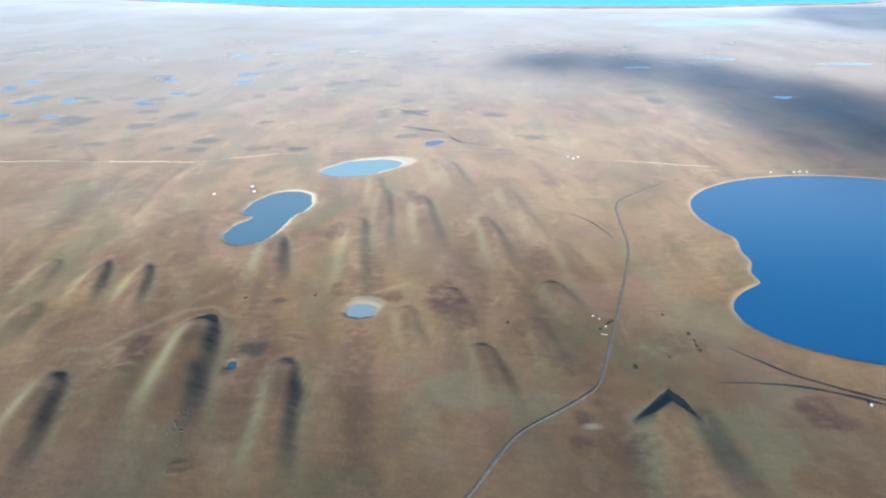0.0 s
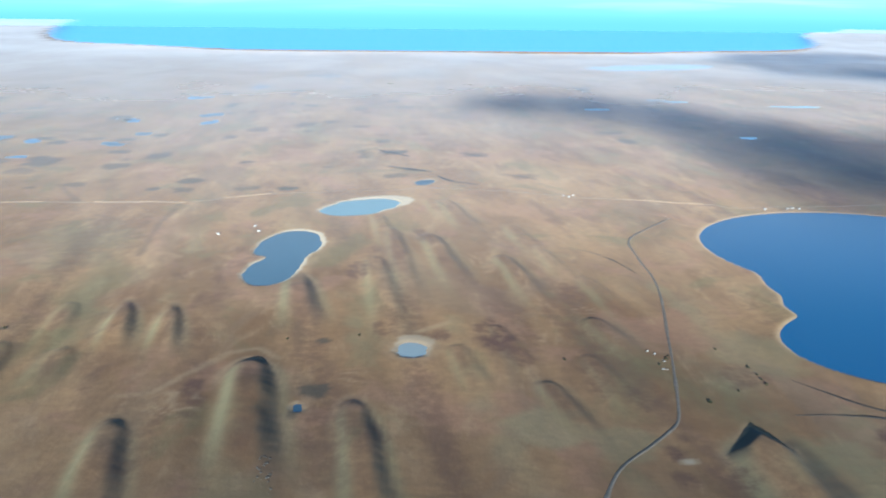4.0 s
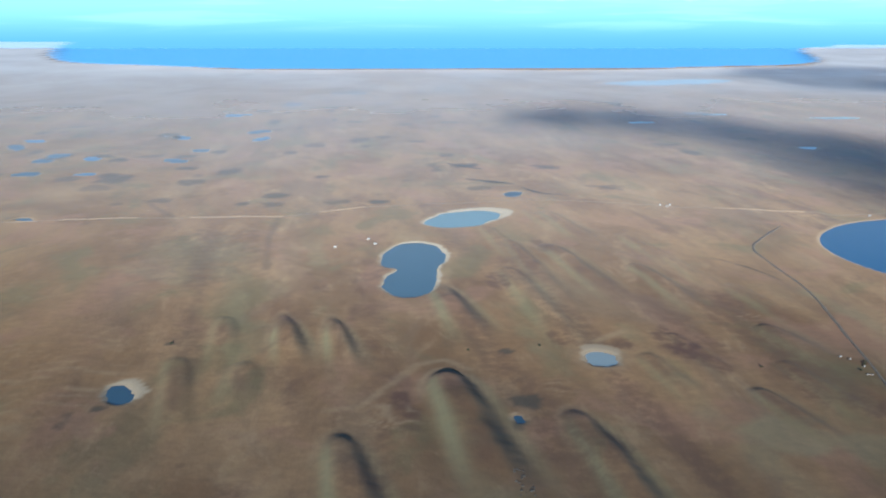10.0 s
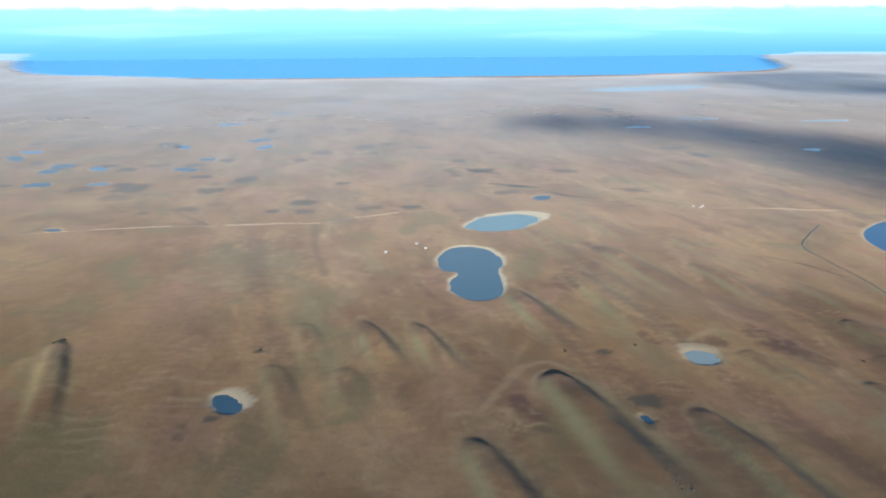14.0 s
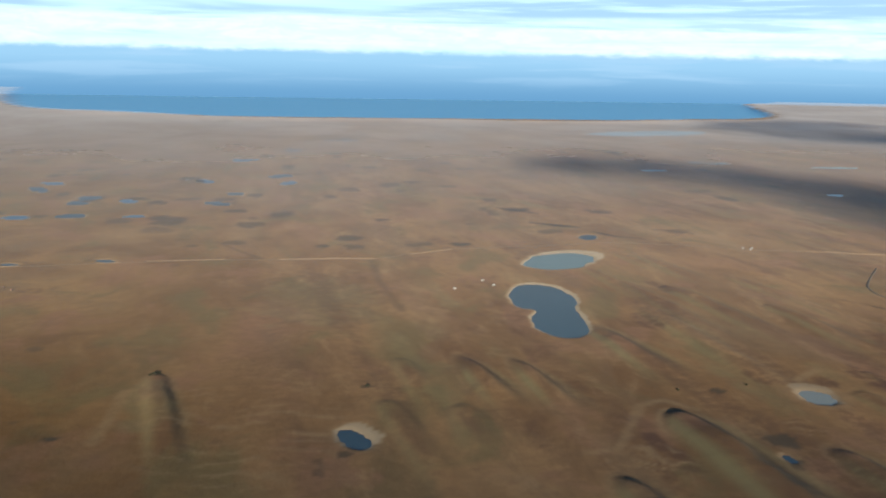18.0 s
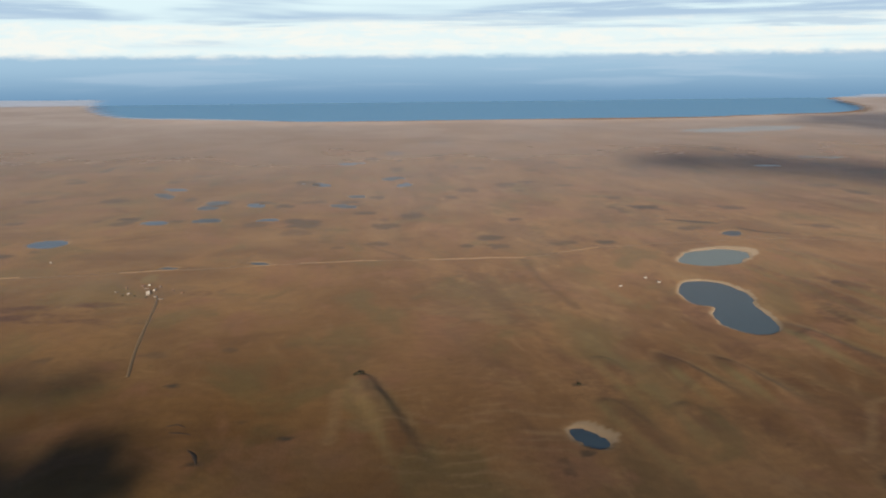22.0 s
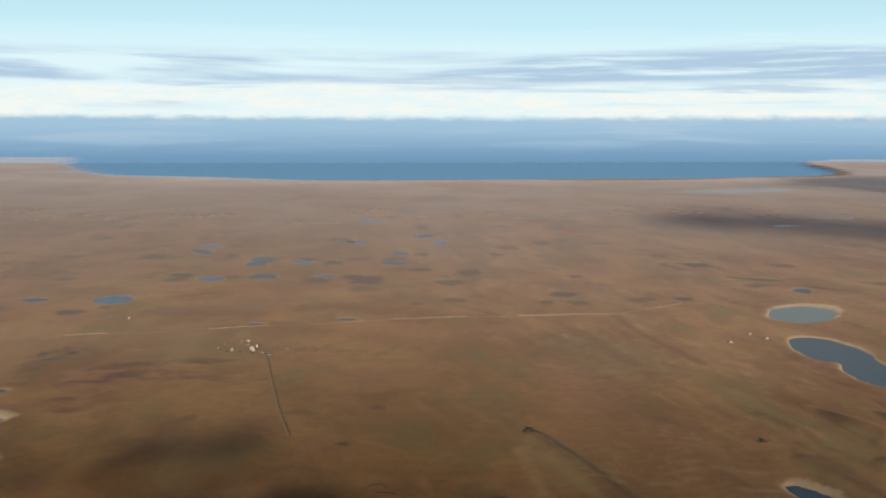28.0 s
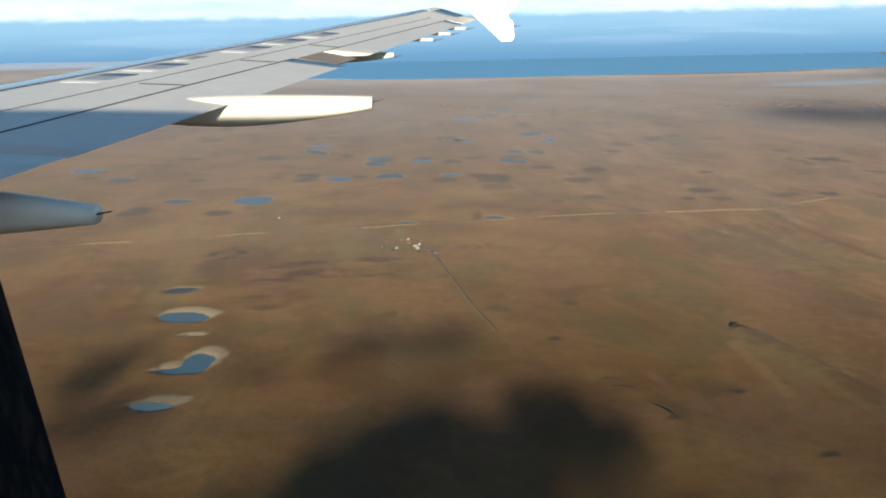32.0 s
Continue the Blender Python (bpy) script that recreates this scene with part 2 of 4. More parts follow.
MAT_GROUND = grassland()


def choppy(name, colour, shine, ripple, height):
    """Wind-roughened water: much of what is seen is light from within the water, little is mirror."""
    m = water(name, colour, colour, ripple, 0.3, height)
    nt = m.node_tree
    body = N(nt, "ShaderNodeBsdfDiffuse", Color=(*colour, 1))
    out = next(n for n in nt.nodes if n.type == "OUTPUT_MATERIAL")
    mixer = N(nt, "ShaderNodeMixShader", i0=shine)
    nt.links.new(body.outputs[0], mixer.inputs[1])
    nt.links.new(out.inputs[0].links[0].from_socket, mixer.inputs[2])
    nt.links.new(mixer.outputs[0], out.inputs[0])
    return m


MAT_SEA = choppy("sea_water", (0.150, 0.345, 0.585), 0.30, 0.25, 1.0)
MAT_LAKE = choppy("lake_water", (0.010, 0.046, 0.115), 0.5, 0.6, 0.08)
# pale body colour imitates the reflected sky; only a third is real gloss
MAT_SKY_TINTED = choppy("sky_tinted_far_water", (0.20, 0.33, 0.40), 0.35, 0.6, 0.12)
MAT_PALE_POND = choppy("pale_pond_water", (0.205, 0.215, 0.205), 0.25, 0.6, 0.12)
MAT_POND = choppy("pond_water", (0.060, 0.105, 0.135), 0.6, 0.6, 0.12)
MAT_SLATE = choppy("slate_water", (0.054, 0.074, 0.088), 0.55, 0.6, 0.12)
MAT_MILKY = choppy("milky_water", (0.165, 0.215, 0.215), 0.45, 0.6, 0.12)
MAT_POOL = choppy("pool_water", (0.040, 0.075, 0.110), 0.35, 0.6, 0.2)
MAT_BLUE_POOL = choppy("blue_pool_water", (0.060, 0.135, 0.230), 0.40, 0.6, 0.2)
MAT_TARN = choppy("tarn_water", (0.034, 0.050, 0.068), 0.45, 0.6, 0.15)
MAT_ROAD = plain("gravel_road", (0.130, 0.103, 0.078), 0.95, grain=0.2, scale=0.4)
MAT_LIT_BANK = plain("lit_gravel", (0.22, 0.16, 0.105), 0.95, grain=0.2, scale=0.4)
MAT_TRACK = plain("worn_earth", (0.175, 0.125, 0.070), 0.95, grain=0.2, scale=0.4)
MAT_STREAM = plain("dark_stream", (0.042, 0.036, 0.031), 0.9, grain=0.2, scale=0.5)

# ---- the lie of the land ----
# name, material, [(x, y, half width, half length, turn in degrees)], width of the sandy rim, which way the rim is wider
LAKES = [
    ("great_lake", "lake", [(290, 610, 117, 118, 0), (266, 530, 86, 80, 0), (262, 490, 87, 52, 0), (256, 428, 108, 71, 0)], 0.6, (0, 0)),
    ("kidney_lake", "slate", [(-104, 644, 19, 37, 0), (-119, 634, 10.5, 25, -8), (-115.5, 573, 15.5, 28, 0), (-109, 594, 13.5, 42, -4)], 0.7, (1.6, 1.6)),
    ("salt_lake", "milky", [(-74, 744, 18, 19, 20), (-62, 756, 21, 29, 0), (-44, 770, 18, 21, 0)], 1.3, (10, 10)),
    ("round_pond", "pale", [(-35, 436, 8.5, 11.5, 8)], 1.8, (2, 8)),
    ("hollow_pond", "tarn", [(-248, 413, 6.5, 13, 14)], 1.1, (3.5, 4.5)),
    ("road_pond", "tarn", [(-1, 861, 9, 15, -30)], 0.6, (0, 0)),
    ("long_pond", "tarn", [(-594, 613, 10, 6, 0)], 0.5, (0, 0)),
    ("bright_pond", "pond", [(-585, 560, 14, 9, -20)], 0.7, (3.5, 6)),
    ("bent_pond", "pond", [(-569, 492, 7, 13, 0), (-577, 482, 8, 3.5, -10)], 0.7, (3.5, 6)),
    ("low_pond", "milky", [(-579, 444, 9, 5.5, -10)], 0.7, (5, 4)),
    ("sand_pond", "pond", [(-577, 529, 5, 1.0, -15)], 1.3, (2, 2.5)),
    ("blue_pond", "blue_pool", [(-581, 897, 17, 20, 0)], 0.6, (0, 0)),
    ("dark_pond", "tarn", [(-85, 371, 3.0, 5.0, 0)], 0.5, (0, 0)),
]
# far ponds: x, y, half width, half length
FAR_PONDS = [(-511, 1004, 13, 12), (-464, 1011, 14, 14), (-474, 1104, 10, 20), (-426, 1116, 9, 16), (-333, 1094, 10, 18), (-262, 1357, 15, 22),
             (-254, 1278, 9, 24), (-316, 1175, 9, 14), (-538, 1220, 9, 30), (-767, 1116, 14, 18), (-720, 1046, 12, 10), (-643, 905, 10, 10),
             (-405, 1006, 10, 9), (-371, 1309, 9, 20), (-134, 2020, 32, 34), (-314, 1589, 18, 26), (-235, 1770, 16, 26), (-469, 1144, 12, 18),
             (-357, 1301, 10, 20), (293, 1435, 19, 16), (447, 1548, 44, 12), (620, 1478, 52, 12), (411, 1137, 14, 9), (640, 2310, 165, 75), (-534, 1278, 11, 20), (-398, 785, 8, 5), (-463, 777, 7, 4.5)]
for n_far, (px, py, hw, hl) in enumerate(FAR_PONDS):
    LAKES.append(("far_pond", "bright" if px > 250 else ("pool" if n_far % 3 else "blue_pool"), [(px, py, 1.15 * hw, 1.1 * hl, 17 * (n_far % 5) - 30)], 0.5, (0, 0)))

# drumlins: head x, y, tail x, y, half width, height, depth of the steep head
DRUMLINS = [(-98, 570, -88, 470, 12, 3.6, 15), (-160, 511, -152, 430, 9, 4.6, 29), (-185, 519, -177, 436, 9.5, 4.6, 29), (-109, 427, -99, 295, 14, 5.2, 13),
            (-63, 380, -54, 262, 10, 4.0, 17), (-157, 364, -146, 270, 11, 3.7, 16), (-50, 610, -42, 428, 12, 2.4, 16), (-12, 668, 1, 517, 11, 2.6, 12),
            (32, 607, 42, 505, 10, 2.6, 10), (62, 482, 72, 420, 10, 2.4, 7), (22, 396, 30, 325, 9, 2.4, 9), (-14, 441, -6, 378, 8, 2.2, 8),
            (9, 784, 22, 670, 12, 2.4, 16), (-37, 685, -29, 500, 9, 2.4, 14), (94, 341, 92, 245, 20, 3.5, 12), (-332, 507, -314, 380, 8, 2.6, 8),
            (-199, 449, -196, 392, 11, 2.0, 12), (75, 560, 84, 470, 9, 1.8, 12), (50, 700, 60, 600, 11, 1.9, 16), (-48, 739, -36, 606, 9, 1.9, 14), (-4, 789, 9, 704, 9, 1.9, 14),
            (60, 632, 67, 550, 8, 1.8, 12), (-230, 456, -217, 356, 9, 1.8, 12), (10, 470, 20, 400, 8, 1.7, 10), (48, 430, 56, 350, 8, 1.7, 10), (-215, 520, -208, 440, 9, 1.7, 12), (-340, 492, -328, 470, 6, 0.6, 8)]


def lattice(ix, iy, seed):
    h = (ix * 374761393 + iy * 668265263 + seed * 974634541) & 0xFFFFFFFF
    h = ((h ^ (h >> 13)) * 1274126177) & 0xFFFFFFFF
    return ((h ^ (h >> 16)) & 0xFFFF) / 65535.0


def roll(x, y, size, seed, octaves=3):
    """Smooth value noise about 0, in numpy."""
    out, amp = 0.0, 1.0
    for k in range(octaves):
        u, v = np.asarray(x, float) / size, np.asarray(y, float) / size
        iu, iv = np.floor(u).astype(np.int64), np.floor(v).astype(np.int64)
        fu, fv = u - iu, v - iv
        fu, fv = fu * fu * (3 - 2 * fu), fv * fv * (3 - 2 * fv)
        a, b = lattice(iu, iv, seed + k), lattice(iu + 1, iv, seed + k)
        c, d = lattice(iu, iv + 1, seed + k), lattice(iu + 1, iv + 1, seed + k)
        out = out + amp * ((a * (1 - fu) + b * fu) * (1 - fv) + (c * (1 - fu) + d * fu) * fv - 0.5)
        amp, size = amp * 0.5, size * 0.5
    return out


def ease(v, a, b):
    u = np.clip((v - a) / (b - a), 0, 1)
    return u * u * (3 - 2 * u)


def lake_gap(x, y, blobs, wobble=1.0):
    """About how many metres a place lies outside a lake (inside: less than 0)."""
    best = None
    for cx, cy, hw, hl, turn in blobs:
        c, s = math.cos(radians(turn)), math.sin(radians(turn))
        u, v = (x - cx) * c + (y - cy) * s, -(x - cx) * s + (y - cy) * c
        q = np.sqrt((u / hw) ** 2 + (v / hl) ** 2) + 1e-9
        g = (q - 1) * np.sqrt(u * u + v * v + 1e-6) / q
        g = np.where(q < 0.5, -0.5 * min(hw, hl), g)
        if best is None:
            best = g
        else:
            k = 9.0
            h = np.clip(0.5 + 0.5 * (best - g) / k, 0, 1)
            best = best * (1 - h) + g * h - k * h * (1 - h)
    size = min(blobs[0][2], blobs[0][3])
    return best + wobble * min(3.0, 0.36 * size) * roll(x, y, max(8.0, 0.8 * size), 77)


def coast(x):
    """How far off the strait begins."""
    return (2950 + 350 * ease(-x, 300, 1100) + 6000 * ease(-x, 900, 2600) + 150 * ease(x, 700, 1300) + 1900 * ease(x, 1250, 2400) + 4000 * ease(x, 2300, 4000)
            + 22 * roll(x, x * 0, 160, 5))


def land(x, y, masks=False):
    """Height of the ground, what grows there, and the shade painted on hill flanks and heads."""
    x, y = np.asarray(x, float), np.asarray(y, float)
    lane = x + 0.08 * y
    moor = 0.3 + 0.7 * ease(x, -330, -200) * (1 - ease(y, 800, 1100))
    z = 0.9 * roll(x, y * 0.5, 70, 11) + moor * (1.9 * roll(lane, y * 0.16, 34, 19, 2) + 0.55 * roll(lane, y * 0.3, 13, 23, 2))
    green, peat_shade, heath, rims, scrub_shade = (np.zeros_like(x) for _ in range(5))
    for hx, hy, tx, ty, w, h, face in DRUMLINS:
        length = math.hypot(tx - hx, ty - hy)
        ax, ay = (tx - hx) / length, (ty - hy) / length
        s, d = (x - hx) * ax + (y - hy) * ay, (x - hx) * ay - (y - hy) * ax
        d = 1.4 * roll(x, y, 26, 31, 2) - d
        wide = w * (0.8 + 0.4 * np.clip(s / length, 0, 1)) * (0.75 + 0.25 * ease(s, -1, face * 1.8))
        u = np.where(d > 0, d / (0.9 * wide), -d / (1.15 * wide))
        u = np.sqrt(u * u + np.clip((face - s) / face, 0, 2) ** 2)
        cross = 1 - ease(u, 0.30, 1.0)
        if w >= 20:      # the arrow-headed hill: two scarps meet in a point
            u = np.where(d > 0, d / 9, -d / 17) + np.clip((21 - s) / 21, 0, 2)
            cross = np.clip((1 - u) * 1.7, 0, 1)
        blunt = 0.0 if w >= 20 else 0.6
        along = (1 - blunt + blunt * ease(s, face, face + 36)) * (1 - 0.5 * ease(s, face, 0.6 * length) - 0.5 * ease(s, 0.5 * length, length))
        z = z + h * cross * along * (1 + (0.12 * roll(x, y, 13, 41, 2) + 0.08 * roll(x, y * 0.7, 6, 47, 2)) * ease(d, -2, 5))
        flank = np.exp(-((d / wide - 0.62) / 0.26) ** 2) * ease(s, face, face * 2) * (1 - ease(s, 0.6 * length, length))
        rib = np.sin(s * 0.85 + 5 * roll(x, y, 18, 57, 2))
        if w < 20:
            z = z + 0.016 * h * flank * rib
        if masks:
            near = (1 - ease(s, 0.5 * length, length * 1.15)) * ease(s, 1, face * 1.5)
            green = np.maximum(green, np.exp(-((d / wide + 0.74) / 0.27) ** 2) * near * (0.4 + 0.6 * ease(h, 1.6, 4)))
            green = np.maximum(green, np.exp(-((d / wide - 1.05) / 0.24) ** 2) * near * 0.55 * ease(h, 1.4, 4))
            heath = np.maximum(heath, np.exp(-((d / wide + 0.1) / 0.32) ** 2) * near * 0.4)
            # east flank: its scrub, with the flank's shade painted into the same dark tone
            scrub_shade = np.maximum(scrub_shade, np.exp(-(np.clip(np.abs(d / wide - 0.60) - 0.12, 0, 9) / 0.20) ** 2) * near * ease(s, 0.3 * face, 1.2 * face) * ease(h, 1.2, 3.6) * (0.78 + 0.12 * rib * ease(h, 3, 4) + 0.25 * roll(x, y * 0.5, 9, 67, 2)))
            rims = np.maximum(rims, (0.9 if w > 13 else 0.45) * np.exp(-((u - 1.05) / 0.16) ** 2) * (1 - ease(s, face, face * 3.5)) * ease(h, 1.5, 3.5))
            # hill heads turned from the sun: shade painted in as dark ground
            peat_shade = np.maximum(peat_shade, np.exp(-(d / (0.75 * wide)) ** 2) * ease(s, -1, 1) * (1 - ease(s, face * 0.8, face * 1.15)) * ease(h, 2, 4) * 0.3 * (w < 20))
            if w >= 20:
                # the arrow hill's unlit scarps, their shade painted dark as well
                peat_shade = np.maximum(peat_shade, 0.9 * ease(1 - u, 0.0, 0.05) * (1 - ease(1 - u, 0.48, 0.60)) * (1 - ease(s, 20, 30)))
    sand, pale = np.zeros_like(x), 0.8 * rims
    for name, kind, blobs, rim, lean in LAKES:
        g = lake_gap(x, y, blobs)
        z = z * ease(g, 0, 18) + 0.25 * ease(g, 0, 2.5) * (1 - ease(g, 4, 18)) - 0.9 * ease(-g, 0.0, 2.0)
        if masks and rim:
            g2 = lake_gap(x - lean[0], y - lean[1], blobs)
            sand = np.maximum(sand, (1 - ease(np.minimum(g, g2), rim * 0.5, rim)) * (0.55 if kind == "pale" else 0.72 if kind == "tarn" and rim > 1 else 0.95 if rim > 0.65 else 0.3))
            pale = np.maximum(pale, 0.5 * (1 - ease(g, rim, rim * 5)))
    shore = coast(x)
    if masks:
        nearest = shore - y
        for name, kind, blobs, rim, lean in LAKES:
            nearest = np.minimum(nearest, lake_gap(x, y, blobs))
    z = np.where(y > shore, -np.minimum((y - shore) * 0.05, 3.0), z * ease(shore - y, 0, 60) + 0.3 * ease(shore - y, 0, 20))
    if not masks:
        return z
    for cx, cy, rx, ry, k in ((7, 447, 10, 30, 1.0), (-20, 455, 5, 8, 0.7), (-60, 579, 8, 20, 0.8), (-17, 663, 7, 22, 0.7), (60, 520, 10, 26, 0.6), (110, 395, 14, 14, 0.5),
                              (150, 330, 10, 12, 0.9), (-520, 640, 34, 12, 1.0), (-490, 668, 22, 7, 1.0), (75, 300, 7, 18, 0.7), (60, 372, 7, 16, 0.6), (-35, 610, 5, 20, 0.6),
                              (-131, 392, 5, 9, 0.8), (45, 395, 6, 22, 0.5), (153, 319, 9, 9, 0.9), (-55, 336, 9, 16, 0.5), (-166, 567, 5, 10, 0.6), (-128, 380, 5, 8, 0.7), (-48, 462, 5, 16, 0.6), (14, 425, 7, 14, 0.8),
                              (-466, 622, 20, 10, 0.5), (-540, 655, 18, 6, 1.0), (-500, 628, 26, 5, 1.0), (-546, 625, 16, 5, 0.9), (-526, 663, 16, 7, 1.0), (-553, 590, 9, 5, 0.8), (-548, 570, 8, 4, 0.8), (-430, 690, 9, 8, 0.5), (-620, 640, 30, 12, 0.5), (58, 322, 4, 7, 0.9), (55, 300, 5, 8, 0.7), (66, 335, 3, 5, 0.7)):
        q = ((x - cx) / rx) ** 2 + ((y - cy) / ry) ** 2 + 1.4 * roll(x, y, 10, 61)
        heath = np.maximum(heath, k * (1 - ease(q, 0.4, 1.3)))
    for cx, cy, rx, ry, k in ((15, 350, 20, 22, 0.6), (40, 330, 14, 18, 0.5), (130, 420, 22, 30, 0.45), (120, 305, 16, 30, 0.6), (-200, 480, 14, 30, 0.35), (-330, 460, 12, 30, 0.5), (-250, 640, 42, 60, 0.35), (-470, 742, 5, 17, 0.6), (-333, 470, 9, 26, 0.5)):
        q = ((x - cx) / rx) ** 2 + ((y - cy) / ry) ** 2 + 1.2 * roll(x, y, 14, 67)
        green = np.maximum(green, k * (1 - ease(q, 0.3, 1.3)))
    for cx, cy, rx, ry, k in ((-78, 388, 7, 9, 0.8), (-88, 364, 3, 5, 0.6), (-578, 697, 13, 15, 0.95), (-212, 832, 9, 12, 0.7), (-236, 473, 3, 2, 0.9), (-364, 427, 3.5, 3, 1.0),
                              (-358, 371, 4, 2.5, 1.0), (-417, 498, 4, 3, 0.9), (-77, 449, 3, 3, 0.8), (-486, 550, 5, 6, 0.5), (-434, 552, 8, 6, 0.4), (-95, 352, 4, 12, 0.5), (-252, 396, 4, 4, 0.8),
                              (-262, 385, 3, 8, 0.5), (60, 1013, 16, 14, 0.6), (94, 886, 12, 14, 0.5), (-57, 1015, 6, 34, 0.6), (-250, 660, 45, 75, 0.22), (-418, 498, 3.5, 2.2, 0.9), (-395, 405, 4, 2.5, 0.9), (-397, 555, 5, 5, 0.5), (-383, 447, 4, 2, 0.5)):
        q = ((x - cx) / rx) ** 2 + ((y - cy) / ry) ** 2 + 2.0 * roll(x, y, 6, 71)
        peat_shade = np.maximum(peat_shade, k * (1 - ease(q, 0.4, 1.2)))
    mound = np.hypot(x + 86, y - 285)
    z = z + 0.4 * np.exp(-((mound - 3.2) / 1.3) ** 2)
    peat_shade = np.maximum(peat_shade, 0.8 * np.exp(-((mound - 3.2 - roll(x, y, 4, 15)) / 0.9) ** 2))
    quarry = np.hypot((x - 61) / 4.5, (y - 315) / 3.0)
    pale = np.maximum(pale, 1 - ease(quarry, 0.6, 1.2))
    sand = np.maximum(sand, 0.8 * (1 - ease(quarry, 0.3, 0.9)))
    # wind-cut terraces west of the hollow pond, and crumpled ground beside a ridge's head
    for cx, cy, rx, ry, pitch, deep in ((-290, 430, 48, 75, 0.55, 0.55), (-136, 372, 15, 21, 0.95, 0.75), (-62, 400, 9, 12, 1.1, 0.4), (-166, 520, 9, 9, 1.0, 0.5), (62, 494, 8, 10, 1.1, 0.6)):
        cut = 1 - ease(np.hypot((x - cx) / rx, (y - cy) / ry), 0.6, 1.1)
        wave = np.sin((y + 0.25 * x + 22 * roll(x, y, 30, 17, 3)) * pitch)
        z = z + cut * 0.03 * wave
        lit = ease(roll(x, y, 20, 18), -0.2, 0.2)
        pale = np.maximum(pale, cut * deep * ease(wave, 0.3, 0.95) * lit)
        heath = np.maximum(heath, cut * deep * ease(-wave, 0.4, 0.95) * (pitch > 0.6))
    for weight, line in ((0.6, [(-161, 384), (-147, 389), (-133, 411), (-121, 433), (-107, 440), (-98, 428)]), (0.6, [(-343, 483), (-345, 441), (-347, 420)]),
                         (0.2, [(-302, 953), (-294, 833), (-281, 783), (-255, 700)]), (0.2, [(-196, 770), (-196, 700), (-193, 614)]), (0.6, [(-270, 419), (-258, 416)]), (0.7, [(-32, 460), (-14, 472)]),
                         (-0.4, [(-321, 857), (-300, 812), (-286, 786)]), (-0.4, [(-203, 772), (-205, 700), (-201, 614)]), (-0.3, [(-299, 955), (-318, 939)])):
        for (ax, ay), (bx, by) in zip(line, line[1:]):
            k = np.clip(((x - ax) * (bx - ax) + (y - ay) * (by - ay)) / ((bx - ax) ** 2 + (by - ay) ** 2), 0, 1)
            gap = np.hypot(x - ax - k * (bx - ax), y - ay - k * (by - ay)) + 1.5 * roll(x, y, 9, 37)
            if weight > 0:
                pale = np.maximum(pale, weight * (1 - ease(gap, 0.3, 4.2)))
            else:
                peat_shade = np.maximum(peat_shade, -weight * (1 - ease(gap, 0.3, 4.2)))
    ring = np.hypot((x + 578) / 12, (y - 697) / 14)
    peat_shade = np.where(ring < 0.45, peat_shade * 0.2, peat_shade)
    pale = np.maximum(pale, 0.35 * ease(roll(x * 1.6, y * 0.4, 60, 83), 0.2, 0.6))
    # long stripes of heath and greener grass with the grain of the land
    belt = ease(x, -330, -180) * (1 - ease(y, 820, 1050))
    stripe = roll(lane, y * 0.10, 24, 43, 2) + 0.25 * roll(x, y, 16, 44, 2)
    heath = np.maximum(heath, 0.48 * belt * ease(stripe, 0.14, 0.46))
    green = np.maximum(green, 0.42 * belt * (1 - ease(y, 620, 760)) * ease(-stripe, 0.16, 0.46))
    # wet hollows, long across the plain
    wet = random.Random(5)
    told = ((-465, 1137), (-377, 1324), (-358, 1289), (-420, 1131), (-327, 1118), (-249, 1379), (-587, 1178), (-562, 1873), (-363, 1133), (-311, 1036), (-294, 951), (-184, 1204), (-128, 1258),
            (-23, 1031), (-279, 1655), (-122, 2050), (-243, 1807), (-610, 1754), (-684, 1707), (-518, 1437), (-424, 1642))
    for k in range(110):
        cx, cy, rx = wet.uniform(-1000, 60), 830 + 1300 * wet.random() ** 1.6, wet.uniform(5, 15)
        if k < len(told):
            (cx, cy), rx = told[k], 15
        q = ((x - cx - 0.1 * (y - cy)) / rx) ** 2 + ((y - cy) / (rx * wet.uniform(0.8, 1.6))) ** 2 + 0.9 * roll(x, y, 9, 71)
        peat_shade = np.maximum(peat_shade, wet.uniform(0.65, 1.0) * (1 - ease(q, 0.5, 1.25)))
    # speckle of small dark pools over the far plain
    peat_shade = np.maximum(peat_shade, 0.85 * ease(roll(x * 1.0, y * 0.55, 42, 91, 2), 0.41, 0.57) * ease(y, 820, 1000))
    return z, dict(dry=nearest, moor=ease(x + 20 * roll(x, y, 60, 13), -420, -220), green=green, heath=heath, scrub_shade=scrub_shade, sand=sand, pale=pale, peat_shade=peat_shade)


def graded(lo, hi, step, far_lo, far_hi, grow):
    mids = list(np.arange(lo, hi + 0.1, step))
    for end, sign in ((far_hi, 1), (far_lo, -1)):
        v, d = (mids[-1] if sign > 0 else mids[0]), step
        while (end - v) * sign > 0:
            d *= grow
            v += sign * d
            mids.append(v) if sign > 0 else mids.insert(0, v)
    return np.array(mids)


